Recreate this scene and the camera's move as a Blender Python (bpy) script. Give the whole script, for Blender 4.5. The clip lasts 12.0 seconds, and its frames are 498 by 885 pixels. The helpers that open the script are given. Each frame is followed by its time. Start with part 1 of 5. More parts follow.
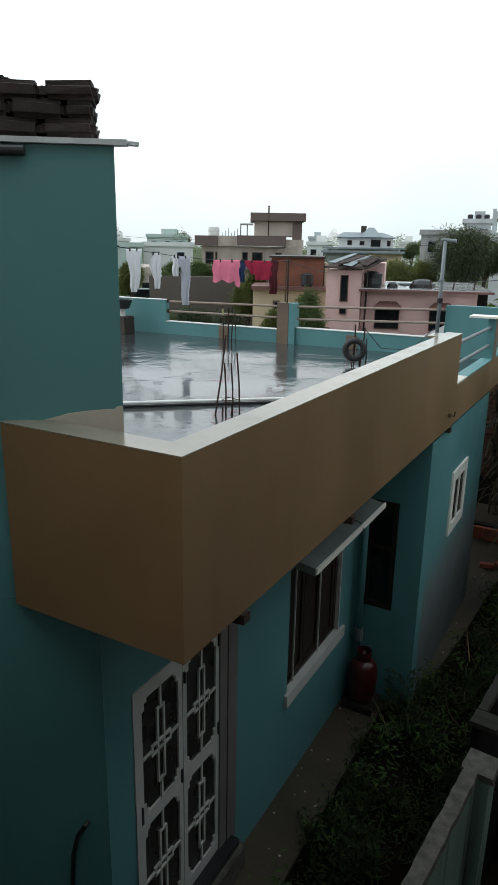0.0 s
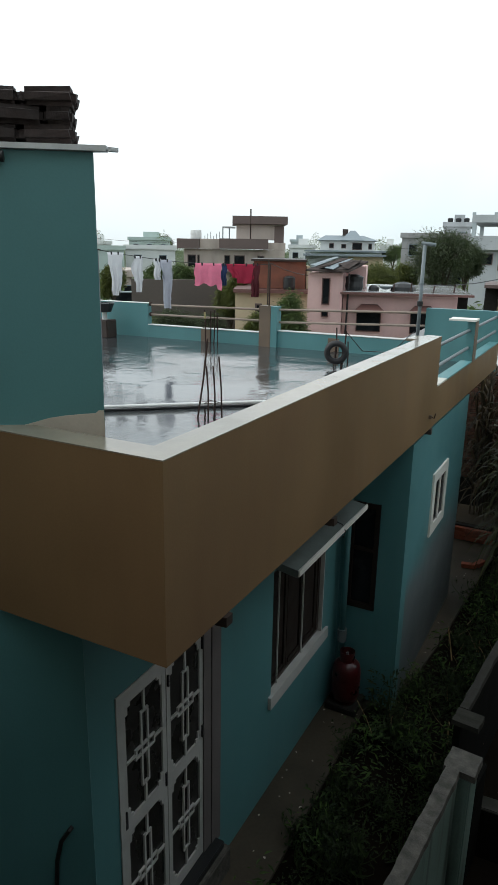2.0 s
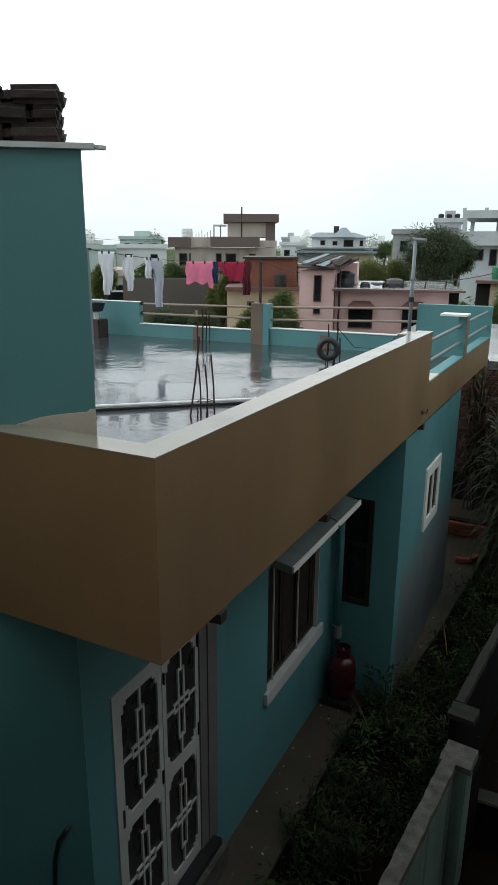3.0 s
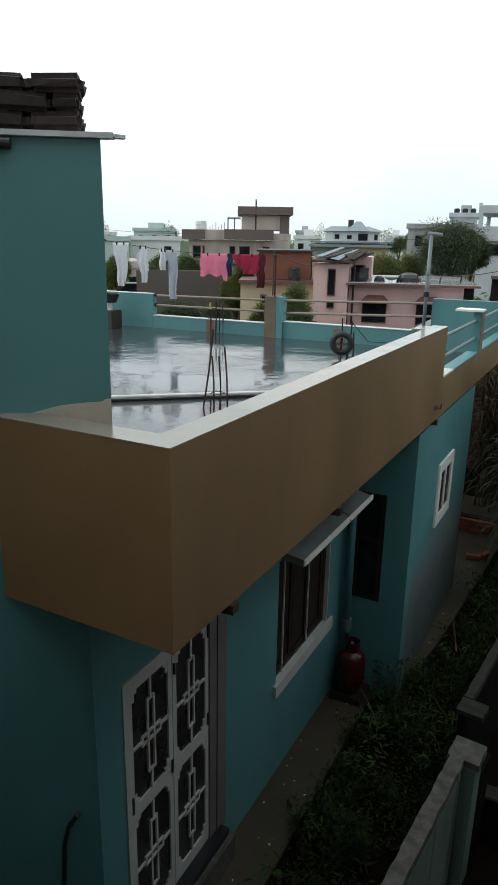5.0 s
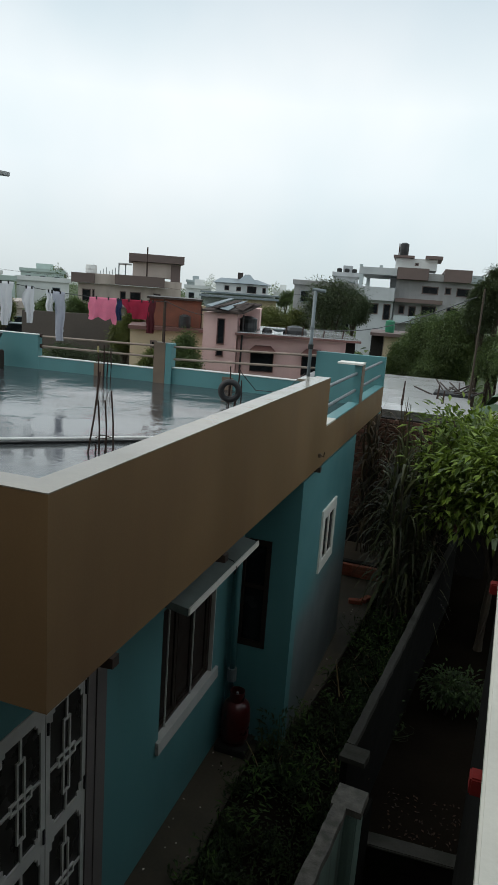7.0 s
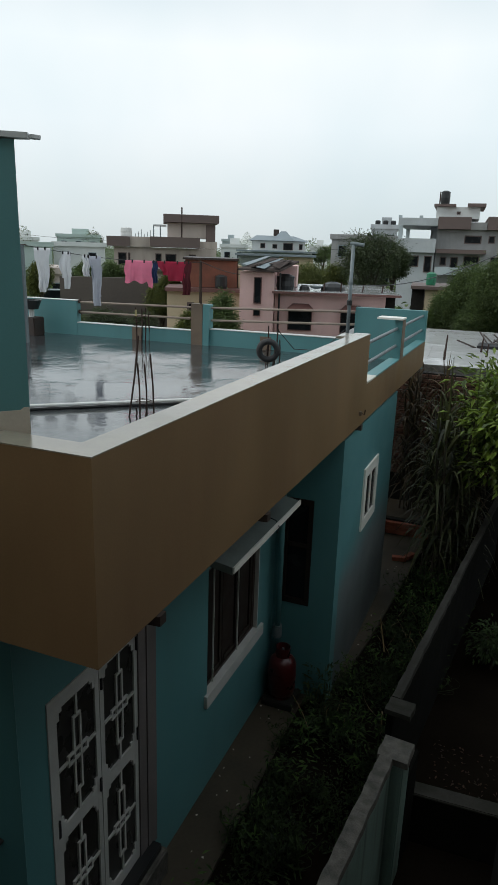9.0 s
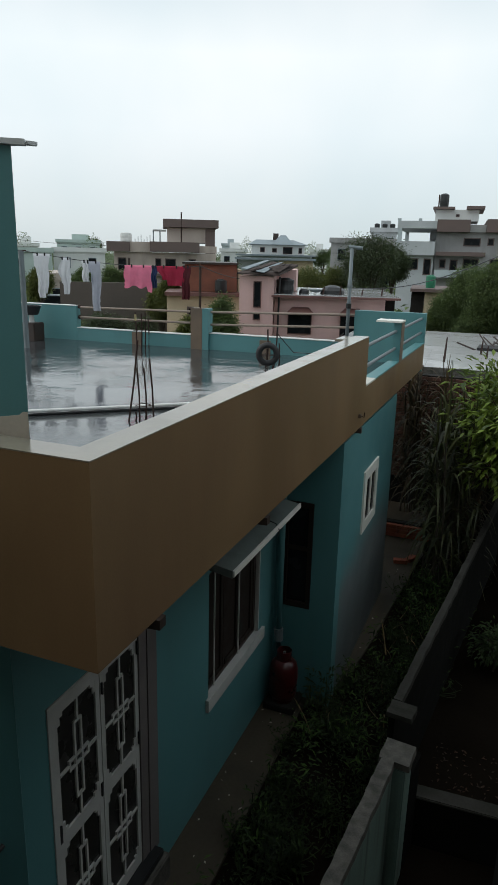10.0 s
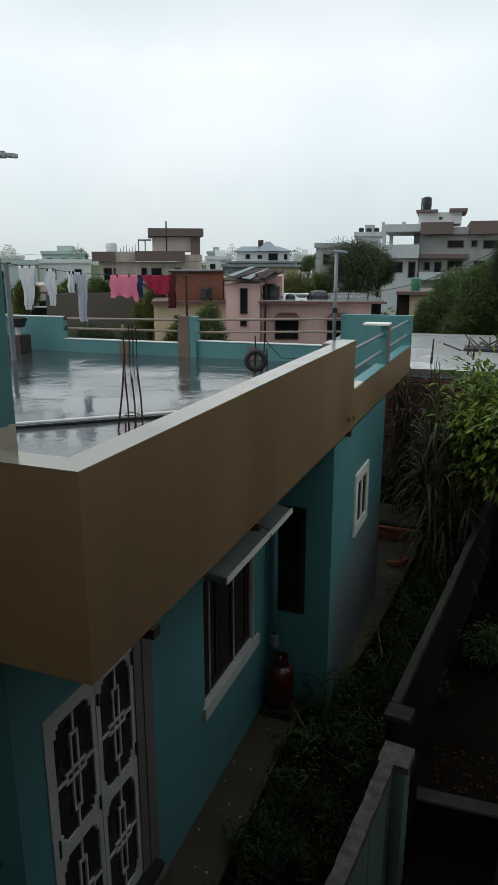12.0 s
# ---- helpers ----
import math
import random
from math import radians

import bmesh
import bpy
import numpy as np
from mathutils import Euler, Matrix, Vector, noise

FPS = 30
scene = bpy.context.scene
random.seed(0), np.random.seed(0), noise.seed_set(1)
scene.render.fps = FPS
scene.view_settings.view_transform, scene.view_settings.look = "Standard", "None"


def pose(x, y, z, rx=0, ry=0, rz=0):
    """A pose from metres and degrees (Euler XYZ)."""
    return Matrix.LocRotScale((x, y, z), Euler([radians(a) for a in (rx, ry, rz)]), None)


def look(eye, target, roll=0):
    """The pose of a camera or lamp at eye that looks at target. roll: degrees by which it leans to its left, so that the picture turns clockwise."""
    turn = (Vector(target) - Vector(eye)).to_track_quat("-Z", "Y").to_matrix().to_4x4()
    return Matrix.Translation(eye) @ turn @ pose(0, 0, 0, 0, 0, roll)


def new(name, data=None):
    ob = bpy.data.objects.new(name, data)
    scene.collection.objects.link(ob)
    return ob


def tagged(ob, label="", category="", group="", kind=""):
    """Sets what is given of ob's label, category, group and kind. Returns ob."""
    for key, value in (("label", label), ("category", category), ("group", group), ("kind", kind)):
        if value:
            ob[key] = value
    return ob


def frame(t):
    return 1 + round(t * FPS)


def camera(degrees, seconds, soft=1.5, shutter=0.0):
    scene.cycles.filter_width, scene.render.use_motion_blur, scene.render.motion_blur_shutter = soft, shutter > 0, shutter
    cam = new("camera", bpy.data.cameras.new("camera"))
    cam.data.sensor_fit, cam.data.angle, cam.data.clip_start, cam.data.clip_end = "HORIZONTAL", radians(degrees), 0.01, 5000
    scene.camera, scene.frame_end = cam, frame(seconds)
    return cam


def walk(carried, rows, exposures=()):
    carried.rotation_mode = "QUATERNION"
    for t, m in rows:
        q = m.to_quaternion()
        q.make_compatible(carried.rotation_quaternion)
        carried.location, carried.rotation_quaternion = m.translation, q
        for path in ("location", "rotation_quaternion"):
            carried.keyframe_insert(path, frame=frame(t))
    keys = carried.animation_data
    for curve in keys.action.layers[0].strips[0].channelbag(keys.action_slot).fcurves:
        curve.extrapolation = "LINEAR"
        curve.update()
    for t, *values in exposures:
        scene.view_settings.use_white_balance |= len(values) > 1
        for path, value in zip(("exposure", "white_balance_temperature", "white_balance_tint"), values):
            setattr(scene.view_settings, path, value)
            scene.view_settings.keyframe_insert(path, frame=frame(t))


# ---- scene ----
cam = camera(40.6, 12.0)
PATH = [
    (0, (1.429, -2.04, 4.75), (0.496, -0.36, 4.194), 1.0),
    (0.5, (1.453, -2.053, 4.755), (0.554, -0.353, 4.204), 0.4),
    (1, (1.452, -2.048, 4.759), (0.564, -0.339, 4.217), 0.7),
    (1.5, (1.458, -2.057, 4.761), (0.57, -0.347, 4.227), 0.9),
    (2, (1.45, -2.053, 4.759), (0.559, -0.349, 4.212), 1.0),
    (2.5, (1.456, -2.05, 4.754), (0.585, -0.337, 4.199), 0.5),
    (4.5, (1.464, -2.067, 4.752), (0.564, -0.364, 4.213), 0.0),
    (5, (1.446, -2.064, 4.746), (0.546, -0.372, 4.175), 1.0),
    (5.5, (1.433, -2.066, 4.733), (0.6, -0.319, 4.229), 1.8),
    (6, (1.449, -2.021, 4.733), (0.83, -0.153, 4.377), 3.4),
    (6.5, (1.468, -2.039, 4.749), (0.891, -0.167, 4.345), 3.6),
    (7, (1.452, -2.04, 4.739), (0.834, -0.186, 4.315), 4.1),
    (7.5, (1.439, -2.036, 4.739), (0.752, -0.221, 4.254), 3.8),
    (9.5, (1.463, -2.034, 4.735), (0.748, -0.246, 4.191), 1.6),
    (10, (1.47, -2.036, 4.735), (0.751, -0.248, 4.202), 1.4),
    (10.5, (1.465, -2.039, 4.737), (0.745, -0.246, 4.219), 1.4),
    (11, (1.479, -2.05, 4.744), (0.776, -0.245, 4.247), 1.1),
    (11.5, (1.484, -2.048, 4.739), (0.79, -0.242, 4.232), 0.5),
    (12, (1.478, -2.034, 4.732), (0.782, -0.231, 4.218), 0.0),
]
walk(cam, [(t, look(eye, target, roll)) for t, eye, target, roll in PATH], [(0.0, 0.40), (5.3, 0.40), (5.6, 0.35), (6.1, 0.25), (6.6, 0.05), (7.5, 0.0), (12.0, 0.0)])

# ---- world and light ----
world = bpy.data.worlds.new("overcast_sky")
scene.world = world
world.use_nodes = True
wn, wl = world.node_tree.nodes, world.node_tree.links
wn.clear()
w_out = wn.new("ShaderNodeOutputWorld")
w_bg = wn.new("ShaderNodeBackground")
w_sky = wn.new("ShaderNodeTexSky")
w_sky.sky_type = "NISHITA"
w_sky.sun_disc = False
w_sky.sun_elevation, w_sky.sun_rotation = radians(48), radians(-112)
w_mul = wn.new("ShaderNodeMix"); w_mul.data_type = "RGBA"; w_mul.blend_type = "MULTIPLY"
w_mul.inputs[0].default_value = 1.0
w_mul.inputs[7].default_value = (0.1, 0.1, 0.1, 1)
w_tc = wn.new("ShaderNodeTexCoord")
w_sep = wn.new("ShaderNodeSeparateXYZ")
w_ramp = wn.new("ShaderNodeValToRGB")
w_ramp.color_ramp.elements[0].position = 0.0
w_ramp.color_ramp.elements[0].color = (0.65, 0.70, 0.715, 1)
w_ramp.color_ramp.elements[1].position = 0.16
w_ramp.color_ramp.elements[1].color = (0.88, 0.925, 0.94, 1)
e = w_ramp.color_ramp.elements.new(0.25); e.color = (0.93, 0.97, 0.975, 1)
e = w_ramp.color_ramp.elements.new(0.41); e.color = (0.58, 0.68, 0.74, 1)
e = w_ramp.color_ramp.elements.new(0.75); e.color = (0.85, 0.92, 0.95, 1)
w_noise = wn.new("ShaderNodeTexNoise")
w_noise.inputs["Scale"].default_value = 2.2
w_noise.inputs["Detail"].default_value = 4.0
w_nr = wn.new("ShaderNodeValToRGB")
w_nr.color_ramp.elements[0].position, w_nr.color_ramp.elements[0].color = 0.35, (0.80, 0.88, 0.91, 1)
w_nr.color_ramp.elements[1].position, w_nr.color_ramp.elements[1].color = 0.62, (1, 1, 1, 1)
w_cl = wn.new("ShaderNodeMix"); w_cl.data_type = "RGBA"; w_cl.blend_type = "MULTIPLY"
w_cl.inputs[0].default_value = 0.8
w_mix = wn.new("ShaderNodeMix"); w_mix.data_type = "RGBA"
w_mix.inputs[0].default_value = 0.92
wl.new(w_tc.outputs["Generated"], w_sep.inputs[0])
wl.new(w_sep.outputs["Z"], w_ramp.inputs[0])
wl.new(w_tc.outputs["Generated"], w_noise.inputs["Vector"])
wl.new(w_noise.outputs[0], w_nr.inputs[0])
wl.new(w_ramp.outputs[0], w_cl.inputs[6]); wl.new(w_nr.outputs[0], w_cl.inputs[7])
wl.new(w_sky.outputs[0], w_mul.inputs[6])
wl.new(w_mul.outputs[2], w_mix.inputs[6]); wl.new(w_cl.outputs[2], w_mix.inputs[7])
wl.new(w_mix.outputs[2], w_bg.inputs["Color"])
w_bg.inputs["Strength"].default_value = 1.12
wl.new(w_bg.outputs[0], w_out.inputs[0])

sun_data = bpy.data.lights.new("sun", "SUN")
sun_data.energy, sun_data.angle, sun_data.color = 1.1, radians(40), (1.0, 0.97, 0.93)
sun = new("sun", sun_data)
sun.matrix_world = look((-10.0, -4.0, 12.0), (0, 0, 0))


# ---- materials ----
def mat(name, col, rough=0.7, var=0.25, scale=3.0, bump=0.15, fine=60.0, metal=0.0, spec=0.5, stain=None, stain_amt=0.0, island=False, rnd=0.0, streak=0.0):
    """Painted or mineral surface: base colour varied at two scales, bump, optional stain colour, streaks, random piece tint."""
    m = bpy.data.materials.new(name)
    m.use_nodes = True
    n, l = m.node_tree.nodes, m.node_tree.links
    bs = n["Principled BSDF"]
    tc = n.new("ShaderNodeTexCoord")
    big = n.new("ShaderNodeTexNoise"); big.inputs["Scale"].default_value = scale; big.inputs["Detail"].default_value = 6
    small = n.new("ShaderNodeTexNoise"); small.inputs["Scale"].default_value = fine; small.inputs["Detail"].default_value = 3
    l.new(tc.outputs["Object"], big.inputs["Vector"]); l.new(tc.outputs["Object"], small.inputs["Vector"])
    add = n.new("ShaderNodeMath"); add.operation = "MULTIPLY_ADD"; add.inputs[1].default_value = 0.35
    l.new(small.outputs[0], add.inputs[0]); l.new(big.outputs[0], add.inputs[2])
    ramp = n.new("ShaderNodeValToRGB")
    ramp.color_ramp.elements[0].position, ramp.color_ramp.elements[1].position = 0.42, 0.98
    ramp.color_ramp.elements[0].color = (*[c * (1 - var) for c in col], 1)
    ramp.color_ramp.elements[1].color = (*[min(1, c * (1 + var)) for c in col], 1)
    l.new(add.outputs[0], ramp.inputs[0])
    out = ramp.outputs[0]
    if stain:
        st = n.new("ShaderNodeTexNoise"); st.inputs["Scale"].default_value = scale * 0.6; st.inputs["Detail"].default_value = 8
        mp = n.new("ShaderNodeMapping"); mp.inputs["Location"].default_value = (3.1, 7.7, 1.3)
        if streak:
            mp.inputs["Scale"].default_value = (streak, streak, 0.35)
        l.new(tc.outputs["Object"], mp.inputs[0]); l.new(mp.outputs[0], st.inputs["Vector"])
        sr = n.new("ShaderNodeValToRGB")
        sr.color_ramp.elements[0].position, sr.color_ramp.elements[1].position = 0.50, 0.72
        l.new(st.outputs[0], sr.inputs[0])
        ma = n.new("ShaderNodeMath"); ma.operation = "MULTIPLY"; ma.inputs[1].default_value = stain_amt
        l.new(sr.outputs[0], ma.inputs[0])
        mx = n.new("ShaderNodeMix"); mx.data_type = "RGBA"
        l.new(ma.outputs[0], mx.inputs[0]); l.new(out, mx.inputs[6]); mx.inputs[7].default_value = (*stain, 1)
        out = mx.outputs[2]
    if rnd:
        if island:
            g = n.new("ShaderNodeNewGeometry"); r_out = g.outputs["Random Per Island"]
        else:
            g = n.new("ShaderNodeObjectInfo"); r_out = g.outputs["Random"]
        mr = n.new("ShaderNodeMapRange"); mr.inputs[3].default_value, mr.inputs[4].default_value = 1 - rnd, 1 + rnd
        l.new(r_out, mr.inputs[0])
        hs = n.new("ShaderNodeHueSaturation"); l.new(mr.outputs[0], hs.inputs["Value"]); l.new(out, hs.inputs["Color"])
        out = hs.outputs[0]
    l.new(out, bs.inputs["Base Color"])
    rr = n.new("ShaderNodeMapRange"); rr.inputs[1].default_value, rr.inputs[2].default_value = 0.3, 0.7
    rr.inputs[3].default_value, rr.inputs[4].default_value = max(0.02, rough - 0.12), min(1, rough + 0.1)
    l.new(big.outputs[0], rr.inputs[0]); l.new(rr.outputs[0], bs.inputs["Roughness"])
    bs.inputs["Metallic"].default_value = metal
    bs.inputs["Specular IOR Level"].default_value = spec
    if bump:
        bp = n.new("ShaderNodeBump"); bp.inputs["Strength"].default_value = bump; bp.inputs["Distance"].default_value = 0.01
        l.new(add.outputs[0], bp.inputs["Height"]); l.new(bp.outputs[0], bs.inputs["Normal"])
    return m


def leaf_mat(name, col, rnd=0.45, rough=0.42):
    m = bpy.data.materials.new(name)
    m.use_nodes = True
    n, l = m.node_tree.nodes, m.node_tree.links
    bs = n["Principled BSDF"]
    g = n.new("ShaderNodeNewGeometry")
    ramp = n.new("ShaderNodeValToRGB")
    ramp.color_ramp.elements[0].color = (*[c * (1 - rnd) for c in col], 1)
    ramp.color_ramp.elements[1].color = (col[0] * (1 + rnd) * 1.2, col[1] * (1 + rnd), col[2] * (1 + rnd * 0.4), 1)
    l.new(g.outputs["Random Per Island"], ramp.inputs[0])
    l.new(ramp.outputs[0], bs.inputs["Base Color"])
    bs.inputs["Roughness"].default_value = rough
    tr = n.new("ShaderNodeBsdfTranslucent"); l.new(ramp.outputs[0], tr.inputs[0])
    mx = n.new("ShaderNodeMixShader"); mx.inputs[0].default_value = 0.3
    l.new(bs.outputs[0], mx.inputs[1]); l.new(tr.outputs[0], mx.inputs[2])
    l.new(mx.outputs[0], n["Material Output"].inputs[0])
    return m


def wet_mat(name, col, col2, smooth=0.02, rough=0.11, ior=1.6, ripple=0.010):
    """Rain-wet concrete: puddles smooth as a mirror between rougher damp patches."""
    m = bpy.data.materials.new(name)
    m.use_nodes = True
    n, l = m.node_tree.nodes, m.node_tree.links
    bs = n["Principled BSDF"]
    tc = n.new("ShaderNodeTexCoord")
    a = n.new("ShaderNodeTexNoise"); a.inputs["Scale"].default_value = 0.9; a.inputs["Detail"].default_value = 7
    b = n.new("ShaderNodeTexNoise"); b.inputs["Scale"].default_value = 9; b.inputs["Detail"].default_value = 5
    l.new(tc.outputs["Object"], a.inputs["Vector"]); l.new(tc.outputs["Object"], b.inputs["Vector"])
    r = n.new("ShaderNodeValToRGB")
    r.color_ramp.elements[0].position, r.color_ramp.elements[1].position = 0.46, 0.60
    l.new(a.outputs[0], r.inputs[0])
    rr = n.new("ShaderNodeMapRange"); rr.inputs[3].default_value, rr.inputs[4].default_value = smooth, rough
    l.new(r.outputs[0], rr.inputs[0]); l.new(rr.outputs[0], bs.inputs["Roughness"])
    mx = n.new("ShaderNodeMix"); mx.data_type = "RGBA"
    mx.inputs[6].default_value, mx.inputs[7].default_value = (*col, 1), (*col2, 1)
    l.new(b.outputs[0], mx.inputs[0]); l.new(mx.outputs[2], bs.inputs["Base Color"])
    bs.inputs["IOR"].default_value = ior
    bp = n.new("ShaderNodeBump"); bp.inputs["Strength"].default_value = 0.5; bp.inputs["Distance"].default_value = ripple
    c = n.new("ShaderNodeTexNoise"); c.inputs["Scale"].default_value = 3.2; c.inputs["Detail"].default_value = 8; c.inputs["Roughness"].default_value = 0.62
    l.new(tc.outputs["Object"], c.inputs["Vector"])
    mm = n.new("ShaderNodeMath"); mm.operation = "MULTIPLY_ADD"; mm.inputs[1].default_value = 0.25
    m2 = n.new("ShaderNodeMath"); m2.operation = "MULTIPLY"
    l.new(b.outputs[0], mm.inputs[0]); l.new(c.outputs[0], mm.inputs[2])
    ad = n.new("ShaderNodeMath"); ad.operation = "ADD"; ad.inputs[1].default_value = 0.35
    l.new(r.outputs[0], ad.inputs[0]); l.new(mm.outputs[0], m2.inputs[0]); l.new(ad.outputs[0], m2.inputs[1])
    l.new(m2.outputs[0], bp.inputs["Height"]); l.new(bp.outputs[0], bs.inputs["Normal"])
    return m


def glass_mat(name, col=(0.012, 0.014, 0.016), rough=0.25):
    return mat(name, col, rough, 0.3, 2.0, 0.02, spec=0.12)


M_TURQ = mat("turquoise_wall_paint", (0.088, 0.235, 0.245), 0.5, 0.10, 1.3, 0.12, 90, stain=(0.07, 0.15, 0.155), stain_amt=0.35, streak=3.0)
M_TAN = mat("brown_tan_wall_paint", (0.205, 0.128, 0.064), 0.55, 0.14, 1.2, 0.12, 90, spec=0.2, stain=(0.13, 0.070, 0.040), stain_amt=0.5, streak=1.6)
M_TURQ_FOOT = mat("turquoise_grey_at_foot", (0.088, 0.235, 0.245), 0.5, 0.10, 1.3, 0.12, 90)


def grey_foot(m, level, spread, col):
    """Blends the colour to grey towards the foot: an uneven edge round the given height."""
    n, l = m.node_tree.nodes, m.node_tree.links
    bs = n["Principled BSDF"]
    old = bs.inputs["Base Color"].links[0].from_socket
    tc = n.new("ShaderNodeTexCoord"); sp = n.new("ShaderNodeSeparateXYZ"); l.new(tc.outputs["Object"], sp.inputs[0])
    nz = n.new("ShaderNodeTexNoise"); nz.inputs["Scale"].default_value = 0.9; nz.inputs["Detail"].default_value = 7
    l.new(tc.outputs["Object"], nz.inputs["Vector"])
    ad = n.new("ShaderNodeMath"); ad.operation = "MULTIPLY_ADD"; ad.inputs[1].default_value = 1.1
    l.new(nz.outputs[0], ad.inputs[0]); l.new(sp.outputs["Z"], ad.inputs[2])
    mr = n.new("ShaderNodeMapRange"); mr.interpolation_type = "SMOOTHSTEP"
    mr.inputs[1].default_value, mr.inputs[2].default_value = level + 0.55 - spread, level + 0.55 + spread
    mr.inputs[3].default_value, mr.inputs[4].default_value = 0.9, 0.0
    l.new(ad.outputs[0], mr.inputs[0])
    mx = n.new("ShaderNodeMix"); mx.data_type = "RGBA"; mx.inputs[7].default_value = (*col, 1)
    l.new(mr.outputs[0], mx.inputs[0]); l.new(old, mx.inputs[6]); l.new(mx.outputs[2], bs.inputs["Base Color"])


grey_foot(M_TURQ_FOOT, 1.45, 0.35, (0.135, 0.140, 0.142))
M_COPING = mat("wet_cream_coping", (0.27, 0.235, 0.18), 0.14, 0.12, 4, 0.03, 70, stain=(0.16, 0.13, 0.09), stain_amt=0.45)
M_COPING.node_tree.nodes["Principled BSDF"].inputs["IOR"].default_value = 1.8
M_CREAM = mat("bare_cream_plaster", (0.55, 0.50, 0.42), 0.5, 0.12, 4, 0.2, 70)
M_DECK = wet_mat("wet_roof_concrete", (0.018, 0.021, 0.023), (0.055, 0.06, 0.063), 0.0, 0.045, 2.6, 0.020)
M_WHITE = mat("white_paint", (0.75, 0.73, 0.67), 0.45, 0.08, 6, 0.05, 80)
M_OFFWHITE = mat("chalky_off_white_paint", (0.60, 0.585, 0.52), 0.7, 0.06, 5, 0.1, 80, stain=(0.45, 0.43, 0.37), stain_amt=0.4)
M_REDROOF = mat("weathered_red_paint", (0.27, 0.060, 0.045), 0.7, 0.2, 2, 0.1, 30)
M_REDMATT = mat("chalky_red_paint", (0.14, 0.012, 0.010), 0.85, 0.25, 8, 0.2, 60, spec=0.15)
M_DULLWHITE = mat("dull_white_paint", (0.50, 0.495, 0.47), 0.5, 0.12, 6, 0.05, 80)
M_DARKGLASS = glass_mat("dark_window_glass")
M_DOORGLASS = mat("dusky_door_glass", (0.030, 0.028, 0.026), 0.3, 0.3, 3, 0.02, 60, spec=0.25)
M_BROWNPANE = mat("dusty_brown_shutter", (0.024, 0.017, 0.014), 0.6, 0.25, 4, 0.05, 60, spec=0.15)
M_AWN = mat("green_grey_cement", (0.16, 0.185, 0.175), 0.6, 0.2, 4, 0.2, 60, stain=(0.08, 0.09, 0.08), stain_amt=0.6)
M_JAMB = mat("grey_brown_plaster", (0.15, 0.13, 0.125), 0.7, 0.2, 5, 0.2, 60)
M_DARKWOOD = mat("dark_brown_wood", (0.035, 0.022, 0.017), 0.5, 0.3, 8, 0.1, 60)
M_CONC = mat("damp_grey_concrete", (0.095, 0.088, 0.076), 0.85, 0.6, 14, 0.8, 90, stain=(0.035, 0.036, 0.026), stain_amt=0.75)
M_SLAB = mat("grey_cement_sheet", (0.55, 0.57, 0.57), 0.6, 0.15, 5, 0.2, 60)
M_BRICK = mat("sooty_brick", (0.034, 0.024, 0.022), 0.95, 0.45, 14, 0.6, 70, rnd=0.3, stain=(0.10, 0.085, 0.08), stain_amt=0.3)
M_REDBRICK = mat("red_brick", (0.105, 0.046, 0.031), 0.85, 0.3, 10, 0.5, 70, rnd=0.3)
M_STEP = mat("orange_red_brick", (0.30, 0.075, 0.038), 0.85, 0.3, 10, 0.4, 70, rnd=0.25)
M_MORTAR = mat("dark_mortar", (0.022, 0.020, 0.018), 0.95, 0.3, 10, 0.4, 60, spec=0.15)
M_MOSS = mat("mossy_dark_cement", (0.042, 0.040, 0.035), 0.9, 0.4, 4, 0.5, 50, spec=0.15, stain=(0.012, 0.014, 0.008), stain_amt=0.7)
# near-black plaster: the deep shade on these wall faces is in the colour
M_SHADE_BLACK = mat("shade_black_plaster", (0.008, 0.008, 0.007), 0.95, 0.4, 5, 0.4, 50, spec=0.05)
# damp soil, taken darker still so its colour carries the plot's shade
M_SOIL = mat("shaded_damp_soil", (0.009, 0.007, 0.005), 1.0, 0.4, 1.2, 0.7, 25, spec=0.0)
M_GROUND = mat("grassy_ground", (0.055, 0.075, 0.030), 0.9, 0.4, 0.25, 0.4, 6)
M_PATH = mat("damp_cement_path", (0.058, 0.046, 0.032), 0.6, 0.3, 2, 0.35, 30, stain=(0.02, 0.02, 0.014), stain_amt=0.7, spec=0.25)
M_RUST = mat("rusty_steel_bar", (0.045, 0.024, 0.018), 0.75, 0.4, 30, 0.3, 120, metal=0.3)
M_RUBBER = mat("black_rubber", (0.012, 0.012, 0.013), 0.6, 0.2, 20, 0.1, 90)
M_GALV = mat("dull_galvanised_steel", (0.16, 0.19, 0.20), 0.5, 0.15, 12, 0.05, 60, metal=0.2)
M_RAIL = mat("dull_steel_rail", (0.24, 0.19, 0.15), 0.5, 0.2, 12, 0.05, 60, metal=0.2)
M_PVC = mat("white_plastic_pipe", (0.70, 0.70, 0.68), 0.3, 0.06, 10, 0.02, 60)
M_RED = mat("red_enamel", (0.060, 0.006, 0.007), 0.35, 0.25, 8, 0.1, 60)
M_PINKWALL = mat("pink_wall_paint", (0.66, 0.43, 0.40), 0.7, 0.10, 1.0, 0.1, 30, stain=(0.33, 0.20, 0.19), stain_amt=0.4, streak=2.0)
M_DUSTY = mat("dusty_brown_paint", (0.16, 0.115, 0.08), 0.6, 0.15, 3, 0.15, 60, stain=(0.09, 0.07, 0.055), stain_amt=0.5)
M_MAROON = mat("maroon_trim", (0.14, 0.065, 0.055), 0.6, 0.2, 3, 0.1, 40)
M_BEIGE = mat("beige_wall_paint", (0.46, 0.385, 0.335), 0.7, 0.12, 0.8, 0.1, 20, stain=(0.18, 0.15, 0.13), stain_amt=0.4, streak=2.0)
